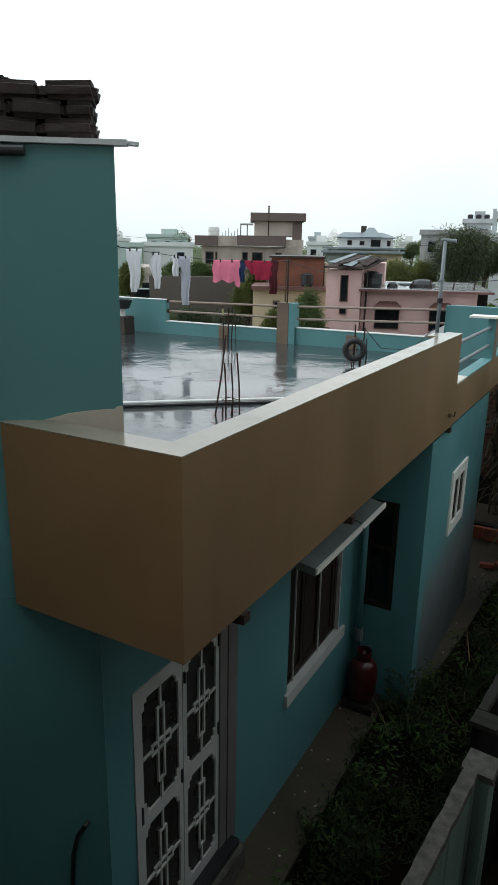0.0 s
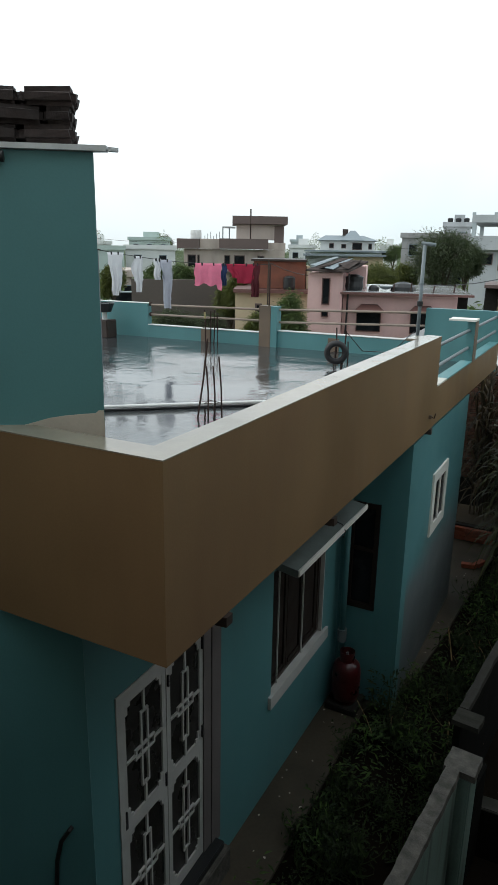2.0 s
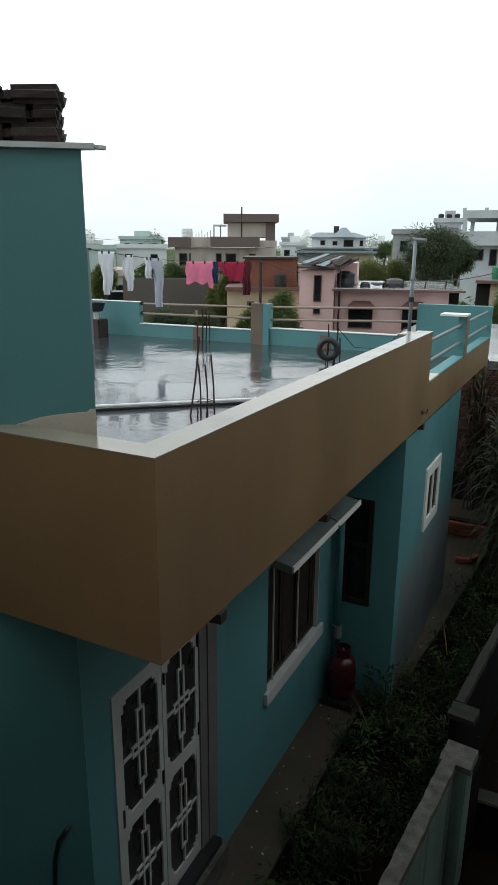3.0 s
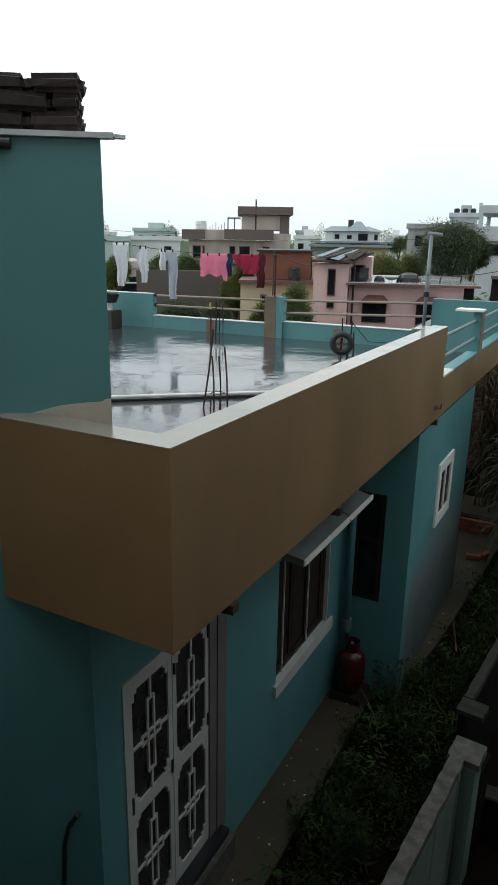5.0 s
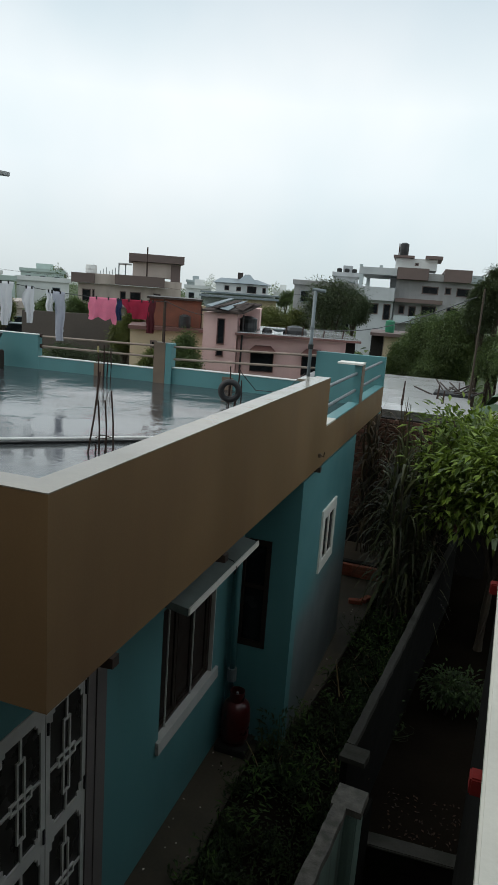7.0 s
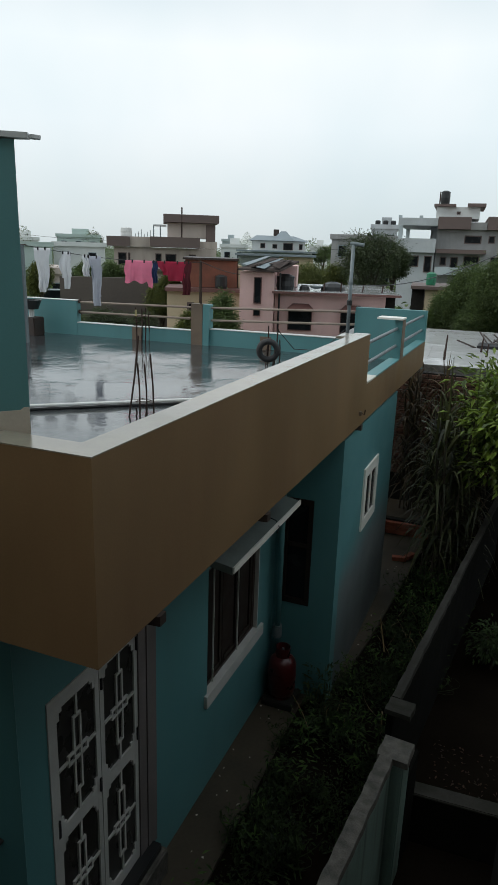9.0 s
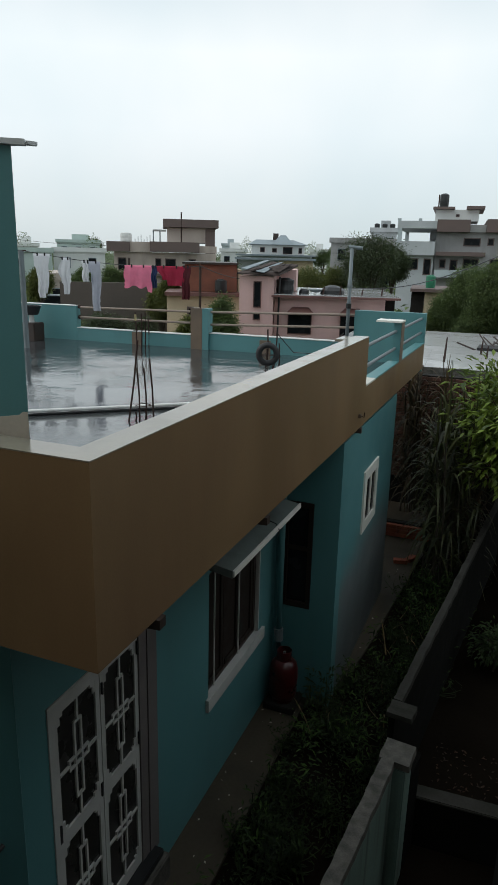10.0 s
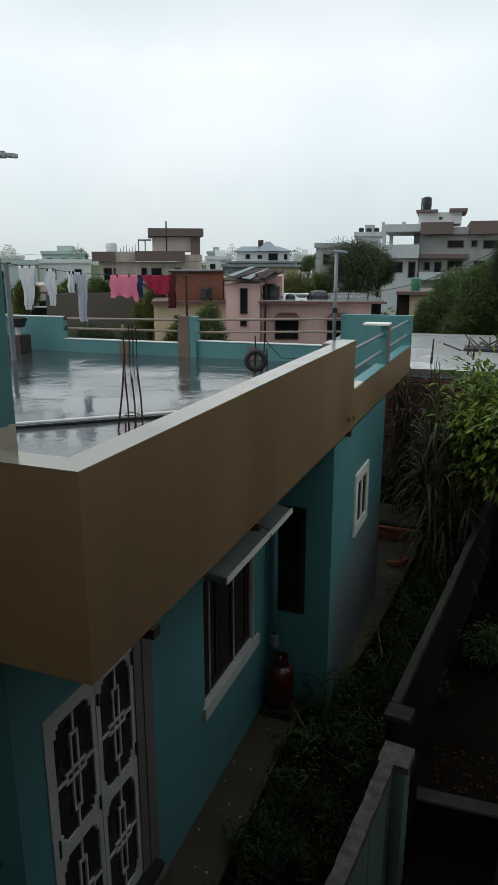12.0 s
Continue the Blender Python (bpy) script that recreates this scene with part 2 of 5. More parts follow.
M_PALEGREY = mat("pale_grey_wall", (0.43, 0.45, 0.46), 0.7, 0.12, 0.7, 0.1, 15, stain=(0.25, 0.25, 0.25), stain_amt=0.4, streak=2.0)
M_BROWN = mat("brown_band_paint", (0.128, 0.090, 0.080), 0.65, 0.15, 1.0, 0.1, 20)
M_OCHRE = mat("pale_ochre_wall", (0.52, 0.42, 0.28), 0.7, 0.12, 1, 0.1, 20)
M_GREYB = mat("blue_grey_wall", (0.40, 0.45, 0.46), 0.7, 0.1, 0.8, 0.1, 20)
M_GREYROOF = mat("slate_grey_roof", (0.20, 0.24, 0.26), 0.6, 0.15, 1.5, 0.2, 20)
M_GREYCONC = mat("weathered_grey_plaster", (0.33, 0.325, 0.32), 0.8, 0.2, 0.8, 0.2, 15, stain=(0.12, 0.12, 0.12), stain_amt=0.5, streak=2.0)
M_FARWHITE = mat("faded_white_wall", (0.62, 0.63, 0.61), 0.7, 0.12, 0.7, 0.1, 15)
M_FARGREEN = mat("pale_green_wall", (0.41, 0.49, 0.455), 0.7, 0.12, 0.7, 0.1, 15)
M_BROWNWALL = mat("bare_brown_wall", (0.105, 0.085, 0.072), 0.85, 0.2, 0.6, 0.3, 12)
M_WETROOF = wet_mat("wet_grey_roof", (0.50, 0.51, 0.51), (0.64, 0.65, 0.65))
M_TIN = mat("rusty_dark_tin", (0.07, 0.055, 0.05), 0.95, 0.5, 3, 0.4, 20, spec=0.08, stain=(0.12, 0.11, 0.105), stain_amt=0.5)
M_BARK = mat("tree_bark", (0.060, 0.045, 0.032), 0.9, 0.35, 6, 0.6, 40)
M_LEAF = leaf_mat("bright_leaf", (0.115, 0.195, 0.034), 0.55, 0.38)
M_LEAF_DARK = leaf_mat("dark_leaf", (0.048, 0.078, 0.036))
M_LEAF_MID = leaf_mat("mid_leaf", (0.085, 0.142, 0.052))
M_LEAF_YEL = leaf_mat("yellowish_leaf", (0.105, 0.140, 0.042))
M_BLADE = leaf_mat("cane_blade", (0.046, 0.060, 0.024), 0.6, 0.55)
M_BLADE_DULL = leaf_mat("withered_cane_blade", (0.045, 0.036, 0.020), 0.6, 0.7)
M_BANANA = mat("banana_leaf", (0.040, 0.082, 0.032), 0.4, 0.3, 5, 0.2, 40)
M_DRY = leaf_mat("dry_blade", (0.20, 0.16, 0.08), 0.3)
M_FALLEN = leaf_mat("fallen_leaf", (0.034, 0.016, 0.009), 0.5, 0.7)
# shrub and weed greens lowered too: the alley's shade is in them
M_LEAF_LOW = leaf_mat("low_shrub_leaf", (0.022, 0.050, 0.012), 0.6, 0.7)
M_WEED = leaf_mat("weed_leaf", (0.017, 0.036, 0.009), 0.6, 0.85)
M_TUFT = leaf_mat("broad_weed_leaf", (0.034, 0.080, 0.016), 0.7, 0.7)
M_CLOTH_WHITE = mat("white_cotton", (0.70, 0.70, 0.72), 0.9, 0.06, 8, 0.2, 90)
M_CLOTH_GREY = mat("grey_cotton", (0.42, 0.43, 0.49), 0.9, 0.1, 8, 0.2, 90)
M_CLOTH_PINK = mat("pink_cotton", (0.78, 0.20, 0.31), 0.9, 0.1, 8, 0.2, 90)
M_CLOTH_RED = mat("crimson_cloth", (0.33, 0.014, 0.045), 0.9, 0.1, 8, 0.2, 90)
M_CLOTH_WINE = mat("wine_cloth", (0.09, 0.010, 0.016), 0.9, 0.1, 8, 0.2, 90)
M_CLOTH_BLUE = mat("navy_cloth", (0.02, 0.04, 0.11), 0.9, 0.1, 8, 0.2, 90)
M_BLACK = mat("black_plastic", (0.012, 0.013, 0.014), 0.4, 0.2, 8, 0.05, 60)
M_GREENP = mat("green_plastic_tank", (0.02, 0.17, 0.09), 0.4, 0.2, 8, 0.05, 60)
M_YEL = mat("yellow_bamboo", (0.40, 0.34, 0.16), 0.6, 0.2, 8, 0.1, 60)


# ---- building helpers ----
def bx(bm, x0, x1, y0, y1, z0, z1, bevel=0.0):
    vs = [bm.verts.new((x, y, z)) for z in (z0, z1) for y in (y0, y1) for x in (x0, x1)]
    fs = [bm.faces.new([vs[i] for i in f]) for f in ((0, 2, 3, 1), (4, 5, 7, 6), (0, 1, 5, 4), (2, 6, 7, 3), (0, 4, 6, 2), (1, 3, 7, 5))]
    if bevel:
        es = list({ed for f in fs for ed in f.edges})
        bmesh.ops.bevel(bm, geom=es, offset=bevel, segments=2, affect="EDGES")
    return bm


def box(x0, x1, y0, y1, z0, z1, bevel=0.0):
    return bx(bmesh.new(), x0, x1, y0, y1, z0, z1, bevel)


def boxes(*rows, bevel=0.0):
    bm = bmesh.new()
    for r in rows:
        bx(bm, *r, bevel=bevel)
    return bm


def tube(bm, pts, r0, r1=None, seg=8):
    """A round bar along points, tapering from r0 to r1."""
    r1 = r0 if r1 is None else r1
    pts = [Vector(p) for p in pts]
    rings = []
    for i, p in enumerate(pts):
        d = (pts[min(i + 1, len(pts) - 1)] - pts[max(i - 1, 0)]).normalized()
        q = d.to_track_quat("Z", "Y")
        r = r0 + (r1 - r0) * i / (len(pts) - 1)
        rings.append([bm.verts.new(p + q @ Vector((r * math.cos(a), r * math.sin(a), 0))) for a in (2 * math.pi * k / seg for k in range(seg))])
    for a, b in zip(rings, rings[1:]):
        for k in range(seg):
            bm.faces.new((a[k], a[(k + 1) % seg], b[(k + 1) % seg], b[k]))
    bm.faces.new(rings[0][::-1])
    bm.faces.new(rings[-1])
    return bm


def bar(pts, r0, r1=None, seg=8):
    return tube(bmesh.new(), pts, r0, r1, seg)


def lathe(profile, seg=24, at=(0, 0, 0)):
    bm = bmesh.new()
    rings = [[bm.verts.new((at[0] + r * math.cos(2 * math.pi * k / seg), at[1] + r * math.sin(2 * math.pi * k / seg), at[2] + z)) for k in range(seg)] for r, z in profile]
    for a, b in zip(rings, rings[1:]):
        for k in range(seg):
            bm.faces.new((a[k], a[(k + 1) % seg], b[(k + 1) % seg], b[k]))
    bm.faces.new(rings[0][::-1])
    bm.faces.new(rings[-1])
    return bm


def mesh_of(name, bm, material, smooth=False):
    me = bpy.data.meshes.new(name)
    bm.normal_update()
    bm.to_mesh(me)
    bm.free()
    me.materials.append(material)
    if smooth:
        for p in me.polygons:
            p.use_smooth = True
    return me


def part(name, bm, material, parent, label="", smooth=False):
    ob = new(name, mesh_of(name, bm, material, smooth))
    ob.parent = parent
    if label:
        tagged(ob, label)
    return ob


def thing(name, label, category, m=None, group="", kind=""):
    ob = new(name)
    ob.empty_display_size = 0.1
    if m is not None:
        ob.matrix_world = m
    return tagged(ob, label, category, group, kind)


def solid(name, bm, material, label, category, m=None, group="", kind="", smooth=False):
    ob = new(name, mesh_of(name, bm, material, smooth))
    if m is not None:
        ob.matrix_world = m
    return tagged(ob, label, category, group, kind)


STATION = (1.45, -2.06, 4.75)


class Site:
    """A building plot out in the town: local x to the right, y away, from a bearing and a distance."""

    def __init__(self, bearing, dist, turn=0.0):
        self.b, self.d = bearing, dist
        r = radians(bearing)
        self.m = pose(STATION[0] + dist * math.sin(r), STATION[1] + dist * math.cos(r), 0, 0, 0, -bearing + turn)

    def x(self, bearing):
        return self.d * math.tan(radians(bearing - self.b))

    def z(self, rise):
        return STATION[2] + rise * self.d


# ---- the neighbouring house ----
def prism(outline, z0, z1):
    """An upright prism over a plan outline, given anticlockwise."""
    bm = bmesh.new()
    lo = [bm.verts.new((x, y, z0)) for x, y in outline]
    hi = [bm.verts.new((x, y, z1)) for x, y in outline]
    bm.faces.new(lo[::-1]); bm.faces.new(hi)
    for i in range(len(lo)):
        j = (i + 1) % len(lo)
        bm.faces.new((lo[i], lo[j], hi[j], hi[i]))
    return bm


def plate(outline, y0, y1):
    """A flat plate in the xz plane between y0 and y1."""
    bm = bmesh.new()
    lo = [bm.verts.new((x, y0, z)) for x, z in outline]
    hi = [bm.verts.new((x, y1, z)) for x, z in outline]
    bm.faces.new(lo); bm.faces.new(hi[::-1])
    for i in range(len(lo)):
        j = (i + 1) % len(lo)
        bm.faces.new((lo[j], lo[i], hi[i], hi[j]))
    return bm


def wall_x(bm, xo, xi, y0, y1, z0, z1, holes):
    """A wall along y between xi and xo with rectangular openings (y0, y1, z0, z1), in order of y."""
    y = y0
    for a, b, c, d in holes:
        bx(bm, xi, xo, y, a, z0, z1)
        if c > z0:
            bx(bm, xi, xo, a, b, z0, c)
        bx(bm, xi, xo, a, b, d, z1)
        y = b
    bx(bm, xi, xo, y, y1, z0, z1)
    return bm


solid("wall_facade", wall_x(bmesh.new(), -0.70, -0.90, 0.245, 4.20, 0, 2.985, [(0.48, 1.53, 0.33, 2.325), (2.55, 3.74, 0.90, 2.20)]), M_TURQ,
      "turquoise painted plaster side wall under the overhang", "wall", kind="structure")
wr = bmesh.new()
bx(wr, -0.9, -0.62, 4.20, 4.40, 0, 2.99); bx(wr, -0.30, -0.03, 4.20, 4.40, 0, 2.99)
bx(wr, -0.62, -0.30, 4.20, 4.40, 0, 1.12); bx(wr, -0.62, -0.30, 4.20, 4.40, 2.32, 2.99)
solid("wall_return", wr, M_TURQ, "turquoise return wall with a dark narrow window", "wall", kind="structure")
solid("wall_end_room", wall_x(bmesh.new(), -0.033, -0.25, 4.404, 7.05, 0, 2.99, [(5.30, 5.92, 1.70, 2.32)]), M_TURQ_FOOT,
      "turquoise painted end room wall, grey towards its foot", "wall", kind="structure")
solid("wall_back", box(-9.0, -0.254, 6.85, 7.05, 0, 2.99), M_TURQ, "turquoise rear wall of the ground floor", "wall", kind="structure")
solid("ceiling", box(-9.0, -0.145, 0.6, 9.0, 2.93, 2.985), M_TURQ, "painted underside of the roof slab", "ceiling", kind="structure")
solid("roof_deck", box(-9.0, -0.134, 0.134, 9.4, 2.99, 3.10), M_DECK, "rain-wet grey concrete roof terrace with puddles", "roof terrace", kind="structure")

# brown fascia and parapet, with the cream coping
parapet = thing("parapet", "brown painted roof parapet with a wet cream coping", "parapet", kind="structure")
part("fascia", prism([(-1.0, 0), (0, 0), (0, 4.85), (-0.13, 4.85), (-0.13, 0.13), (-1.0, 0.13)], 3.045, 3.965), M_TAN, parapet)
part("low_fascia", box(-0.13, -0.001, 4.852, 9.06, 3.05, 3.45), M_TAN, parapet)
part("coping", prism([(-1.0, -0.001), (0.001, -0.001), (0.001, 4.853), (-0.15, 4.853), (-0.15, 0.15), (-1.0, 0.15)], 3.9665, 3.9715), M_COPING, parapet, "wet cream cement coping")
part("end_ledge", box(-0.27, -0.152, 4.50, 4.80, 3.94, 3.965, 0.006), M_COPING, parapet)
part("ledge", box(-0.132, 0.003, 5.32, 6.74, 3.452, 3.47), M_TURQ, parapet, "pale turquoise ledge under the rails")
part("ledge", box(-0.132, 0.003, 4.86, 5.318, 3.452, 3.471), M_OFFWHITE, parapet, "bare white end of the ledge")
part("ledge", box(-0.132, 0.003, 6.96, 8.96, 3.452, 3.47), M_TURQ, parapet, "pale turquoise ledge under the rails")
part("post", box(-0.095, 0.0, 6.75, 6.95, 3.452, 3.96), M_TURQ, parapet, "turquoise post")
part("post_face", box(0.002, 0.008, 6.75, 6.95, 3.45, 3.955), M_DUSTY, parapet, "dull brown painted post face")
part("post_cap", box(-0.32, 0.01, 6.70, 6.97, 3.962, 3.985), M_WHITE, parapet, "white cap slab")
part("post", box(-0.13, 0.0, 8.97, 9.06, 3.452, 3.93), M_TURQ, parapet, "turquoise end post")
for y0, y1 in ((4.87, 6.74), (6.96, 8.96)):
    for z in (3.63, 3.85):
        part("rail", bar([(-0.065, y0, z), (-0.065, y1, z)], 0.020), M_GALV, parapet, "dull grey pipe rail")

# far parapet of the terrace
FARM = pose(0, 9.10, 0, 0, 0, 2.7)
far_par = thing("parapet_far", "turquoise low terrace parapet with steel rails", "parapet", FARM, kind="structure")
part("low_wall", box(-6.50, -4.10, 0, 0.13, 2.99, 3.335), M_TURQ, far_par)
part("low_wall", box(-3.752, -1.17, 0, 0.13, 2.99, 3.385), M_TURQ, far_par)
part("high_wall", box(-9.0, -6.504, 0, 0.13, 2.99, 3.745), M_TURQ, far_par)
part("high_wall", box(-1.166, -0.02, 0, 0.13, 2.99, 3.92), M_TURQ, far_par)
part("coping", box(-6.50, -4.10, -0.01, 0.14, 3.337, 3.349), M_FARWHITE, far_par, "pale coping line")
part("coping", box(-3.752, -1.17, -0.01, 0.14, 3.387, 3.399), M_FARWHITE, far_par, "pale coping line")
part("coping", box(-9.0, -6.51, -0.008, 0.138, 3.747, 3.757), M_FARWHITE, far_par, "pale coping line")
part("pillar", box(-4.096, -3.878, -0.06, 0.14, 2.99, 3.825), M_DUSTY, far_par, "dull brown painted pillar")
part("pillar", box(-3.874, -3.756, -0.055, 0.14, 2.99, 3.82), M_TURQ, far_par, "turquoise pillar side")
for x in (-5.21, -2.70):
    part("stub", box(x - 0.10, x + 0.10, -0.02, -0.001, 2.99, 3.33), M_DUSTY, far_par, "dull brown pilaster")
for a, b, rails in ((-6.50, -4.10, ((3.535, 3.55), (3.72, 3.75))), (-3.756, -1.17, ((3.54, 3.63), (3.76, 3.84)))):
    for z0, z1 in rails:
        part("rail", bar([(a, 0.06, z0), (b, 0.06, z1)], 0.02), M_RAIL, far_par, "dull steel pipe rail")
for x in (-6.47, -4.13):
    for z in (3.54, 3.735):
        part("rail_flange", bar([(x - 0.015, 0.06, z), (x + 0.015, 0.06, z)], 0.04, seg=10), M_RUST, far_par, "dark rail flange")

# stair tower: its front runs obliquely to the facade
TOW = pose(-0.562, 0.337, 0.0, 0, 0, 34.8)


tow = thing("stair_tower", "turquoise plastered stair tower with a cement sheet roof", "stair tower", TOW, kind="structure")
part("front_wall", prism([(-6.0, 0), (0, 0), (-0.025, 0.12), (-6.0, 0.12)], 3.06, 5.147), M_TURQ, tow)
part("lower_wall", box(-6.0, -0.16, 0.001, 0.12, 0, 3.058), M_TURQ, tow)
patch_edge = [(-0.48, 3.90), (-0.47, 3.93), (-0.46, 3.94), (-0.41, 3.958), (-0.36, 3.972), (-0.31, 3.985), (-0.25, 4.002), (-0.18, 4.012), (-0.11, 4.018), (-0.04, 4.022), (-0.025, 4.035), (-0.001, 4.035)]
part("base_patch", plate([(-0.47, 3.06), (-0.001, 3.06)] + patch_edge[::-1], -0.004, -0.001), M_CREAM, tow, "bare cream unpainted plaster")
part("side_wall", prism([(-0.20, 0.122), (-0.10, 0.122), (-0.55, 1.6), (-0.65, 1.6)], 3.06, 5.142), M_TURQ, tow)
part("roof_sheet", prism([(-6.0, -0.03), (0.055, -0.03), (0.06, 0.02), (-0.035, 0.045), (-0.30, 1.7), (-6.0, 1.7)], 5.150, 5.172), M_SLAB, tow, "pale grey cement sheet")
part("sheet_tip", prism([(0.062, -0.024), (0.075, -0.026), (0.105, -0.004), (0.098, 0.028), (0.062, 0.02)], 5.152, 5.166), M_SLAB, tow, "grey broken sheet corner")
part("drain_pipe", bar([(-0.36, -0.03, 5.117), (-1.6, -0.05, 5.10)], 0.022, seg=12), M_BLACK, tow, "black plastic pipe end")

# sooty bricks laid dry on the tower roof
pile = thing("brick_pile", "sooty black bricks laid dry on the tower roof", "brick pile", TOW @ pose(-0.04, 0, 5.179))
brick_rng = random.Random(4)
brick_bm = box(-0.112, 0.112, -0.053, 0.053, 0.001, 0.074, 0.020)
for v in brick_bm.verts:
    v.co += Vector((brick_rng.uniform(-1, 1), brick_rng.uniform(-1, 1), brick_rng.uniform(-1, 1))) * 0.0055
brick_me = mesh_of("brick", brick_bm, M_BRICK)
for row in range(3):
    for k in range(9):
        for d in range(2):
            b = new("brick", brick_me)
            b.parent = pile
            half = row == 1 and k == 0
            x = (-0.100, -0.100, -0.085)[row] - (0.0 if half else 0.055 if row != 1 else 0.055 - 0.112) - k * 0.226
            b.matrix_basis = pose(x + brick_rng.uniform(-0.006, 0.006), 0.075 + d * 0.112 + brick_rng.uniform(-0.008, 0.008), row * 0.0725,
                                  brick_rng.uniform(-2, 2), brick_rng.uniform(-1.2, 1.2), brick_rng.uniform(-2.5, 2.5) + (180 if k % 2 else 0)) @ Matrix.Diagonal((0.5 if half else 1, 1, 1, 1))
for k in range(5):
    b = new("brick", brick_me)
    b.parent = pile
    b.matrix_basis = pose(-0.50 - k * 0.225, 0.12, 0.2175, brick_rng.uniform(-2, 2), 0, brick_rng.uniform(-6, 6)) @ Matrix.Diagonal((1, 1, 0.25 + 0.09 * k, 1))

# camera side: the parapet one looks from, then unseen blocks added for shade
own = thing("own_parapet", "white topped parapet of the viewer's own house", "parapet", pose(1.63, 0.71, 0, 0, 0, -2.36), kind="structure")
# outer face coloured as if in deep shade
part("wall", box(0.012, 0.105, -8, -0.006, 0, 3.755), M_SHADE_BLACK, own, "outer face with shade put into its near-black colour")
part("coping", box(0, 0.115, -8, 0, 3.757, 3.80, 0.006), M_OFFWHITE, own, "off-white painted coping")
part("terrace", box(0.107, 1.30, -8, -0.006, 2.70, 2.80), M_MOSS, own, "dark mossy terrace floor")
part("terrace_end", box(0.107, 1.30, -0.12, -0.008, 0, 2.698), M_CREAM, own)
# three masses out of view, added only to keep sky light off the alley
solid("sky_block_back", box(-9.0, 9.0, -9.0, -3.0, 0, 9.0), M_CREAM, "unseen plain mass behind the viewer, added to block sky light", "wall", kind="structure")
# dark material, so that it bounces little light back
solid("sky_block_low", box(-9.0, 1.60, -2.99, -1.60, 0, 3.40), M_MOSS, "unseen plain mass below the viewer, added to darken the alley", "wall", kind="structure")
solid("sky_block_side", box(2.95, 9.0, -2.9, 4.6, 0, 6.0), M_GREYCONC, "unseen plain grey mass on the garden side, added to block light", "wall", kind="structure")

# ground
solid("ground", box(-2500, 2500, -2500, 2500, -0.3, -0.01), M_GROUND, "grassy ground running to the horizon", "ground", kind="structure")
solid("garden_soil", box(-0.4, 9, -3.2, 12.0, -0.008, 0.0), M_SOIL, "damp garden soil with the plot's shade in its colour", "soil", kind="structure")
solid("path", prism([(-0.70, -1.0), (-0.25, -1.0), (-0.28, 4.0), (0.04, 4.7), (0.16, 5.9), (0.30, 8.2), (0.42, 9.4), (-0.70, 9.4)], 0.003, 0.035), M_PATH, "damp cement path along the house wall", "path", kind="structure")


# ---- fittings of the neighbouring house ----
def door_leaf(name, y0, y1, z0, z1, parent):
    """One white door leaf with two dark glass panels and looped glazing bars, in the plane x = 0."""
    w = y1 - y0
    s = 0.042
    zm = z0 + (z1 - z0) * 0.515
    leaf = part(name, boxes((-0.03, 0, y0, y0 + s, z0, z1), (-0.03, 0, y1 - s, y1, z0, z1), (-0.03, 0, y0 + s, y1 - s, z0, z0 + 0.10),
                            (-0.03, 0, y0 + s, y1 - s, zm - 0.05, zm + 0.05), (-0.03, 0, y0 + s, y1 - s, z1 - 0.07, z1)), M_DULLWHITE, parent, "white painted door leaf")
    ya, yb = y0 + s, y1 - s
    yc = (ya + yb) / 2
    for za, zb in ((z0 + 0.10, zm - 0.05), (zm + 0.05, z1 - 0.07)):
        part("glass_panel", box(-0.024, -0.014, ya, yb, za, zb), M_DOORGLASS, leaf, "dark glass panel")
        zc = (za + zb) / 2
        c = 0.05
        bars = boxes(*[(-0.012, -0.001, p, p + c, q, q + c * 0.55) for p, q in ((ya, za), (yb - c, za), (ya, zb - c * 0.55), (yb - c, zb - c * 0.55))],
                     *[(-0.012, -0.001, p, p + c * 0.5, q, q + c) for p, q in ((ya, za + c * 0.55), (yb - c * 0.5, za + c * 0.55), (ya, zb - c * 1.55), (yb - c * 0.5, zb - c * 1.55))])
        part("corner_fillets", bars, M_DULLWHITE, leaf)
        h = (zb - za) * 0.33
        hw = w * 0.22
        part("glazing_loop", boxes((-0.012, 0.002, yc - 0.040, yc - 0.024, zc - h, zc + h), (-0.012, 0.002, yc + 0.024, yc + 0.040, zc - h, zc + h),
                                   (-0.012, 0.002, yc - 0.024, yc + 0.024, zc + h - 0.018, zc + h), (-0.012, 0.002, yc - 0.024, yc + 0.024, zc - h, zc - h + 0.018),
                                   (-0.012, 0.001, yc - 0.009, yc + 0.009, zc + h, zb), (-0.012, 0.001, yc - 0.009, yc + 0.009, za, zc - h)), M_DULLWHITE, leaf)
        part("glazing_loop", boxes((-0.011, 0.004, yc - hw, yc + hw, zc + 0.022, zc + 0.038), (-0.011, 0.004, yc - hw, yc + hw, zc - 0.038, zc - 0.022),
                                   (-0.011, 0.004, yc - hw, yc - hw + 0.016, zc - 0.022, zc + 0.022), (-0.011, 0.004, yc + hw - 0.016, yc + hw, zc - 0.022, zc + 0.022),
                                   (-0.011, 0.003, ya, yc - hw, zc - 0.009, zc + 0.009), (-0.011, 0.003, yc + hw, yb, zc - 0.009, zc + 0.009)), M_DULLWHITE, leaf)
    return leaf


door = thing("door_1", "white double door with dark glass panels and looped bars", "door", pose(-0.705, 0, 0), kind="structure")
part("frame", boxes((-0.10, 0.012, 0.482, 0.528, 0.34, 2.322), (-0.10, 0.012, 0.528, 1.43, 2.286, 2.322)), M_DULLWHITE, door)
part("jamb", box(-0.10, 0.010, 1.432, 1.528, 0.34, 2.322), M_JAMB, door, "grey brown door jamb")
lf = door_leaf("leaf", 0.530, 0.982, 0.345, 2.284, door)
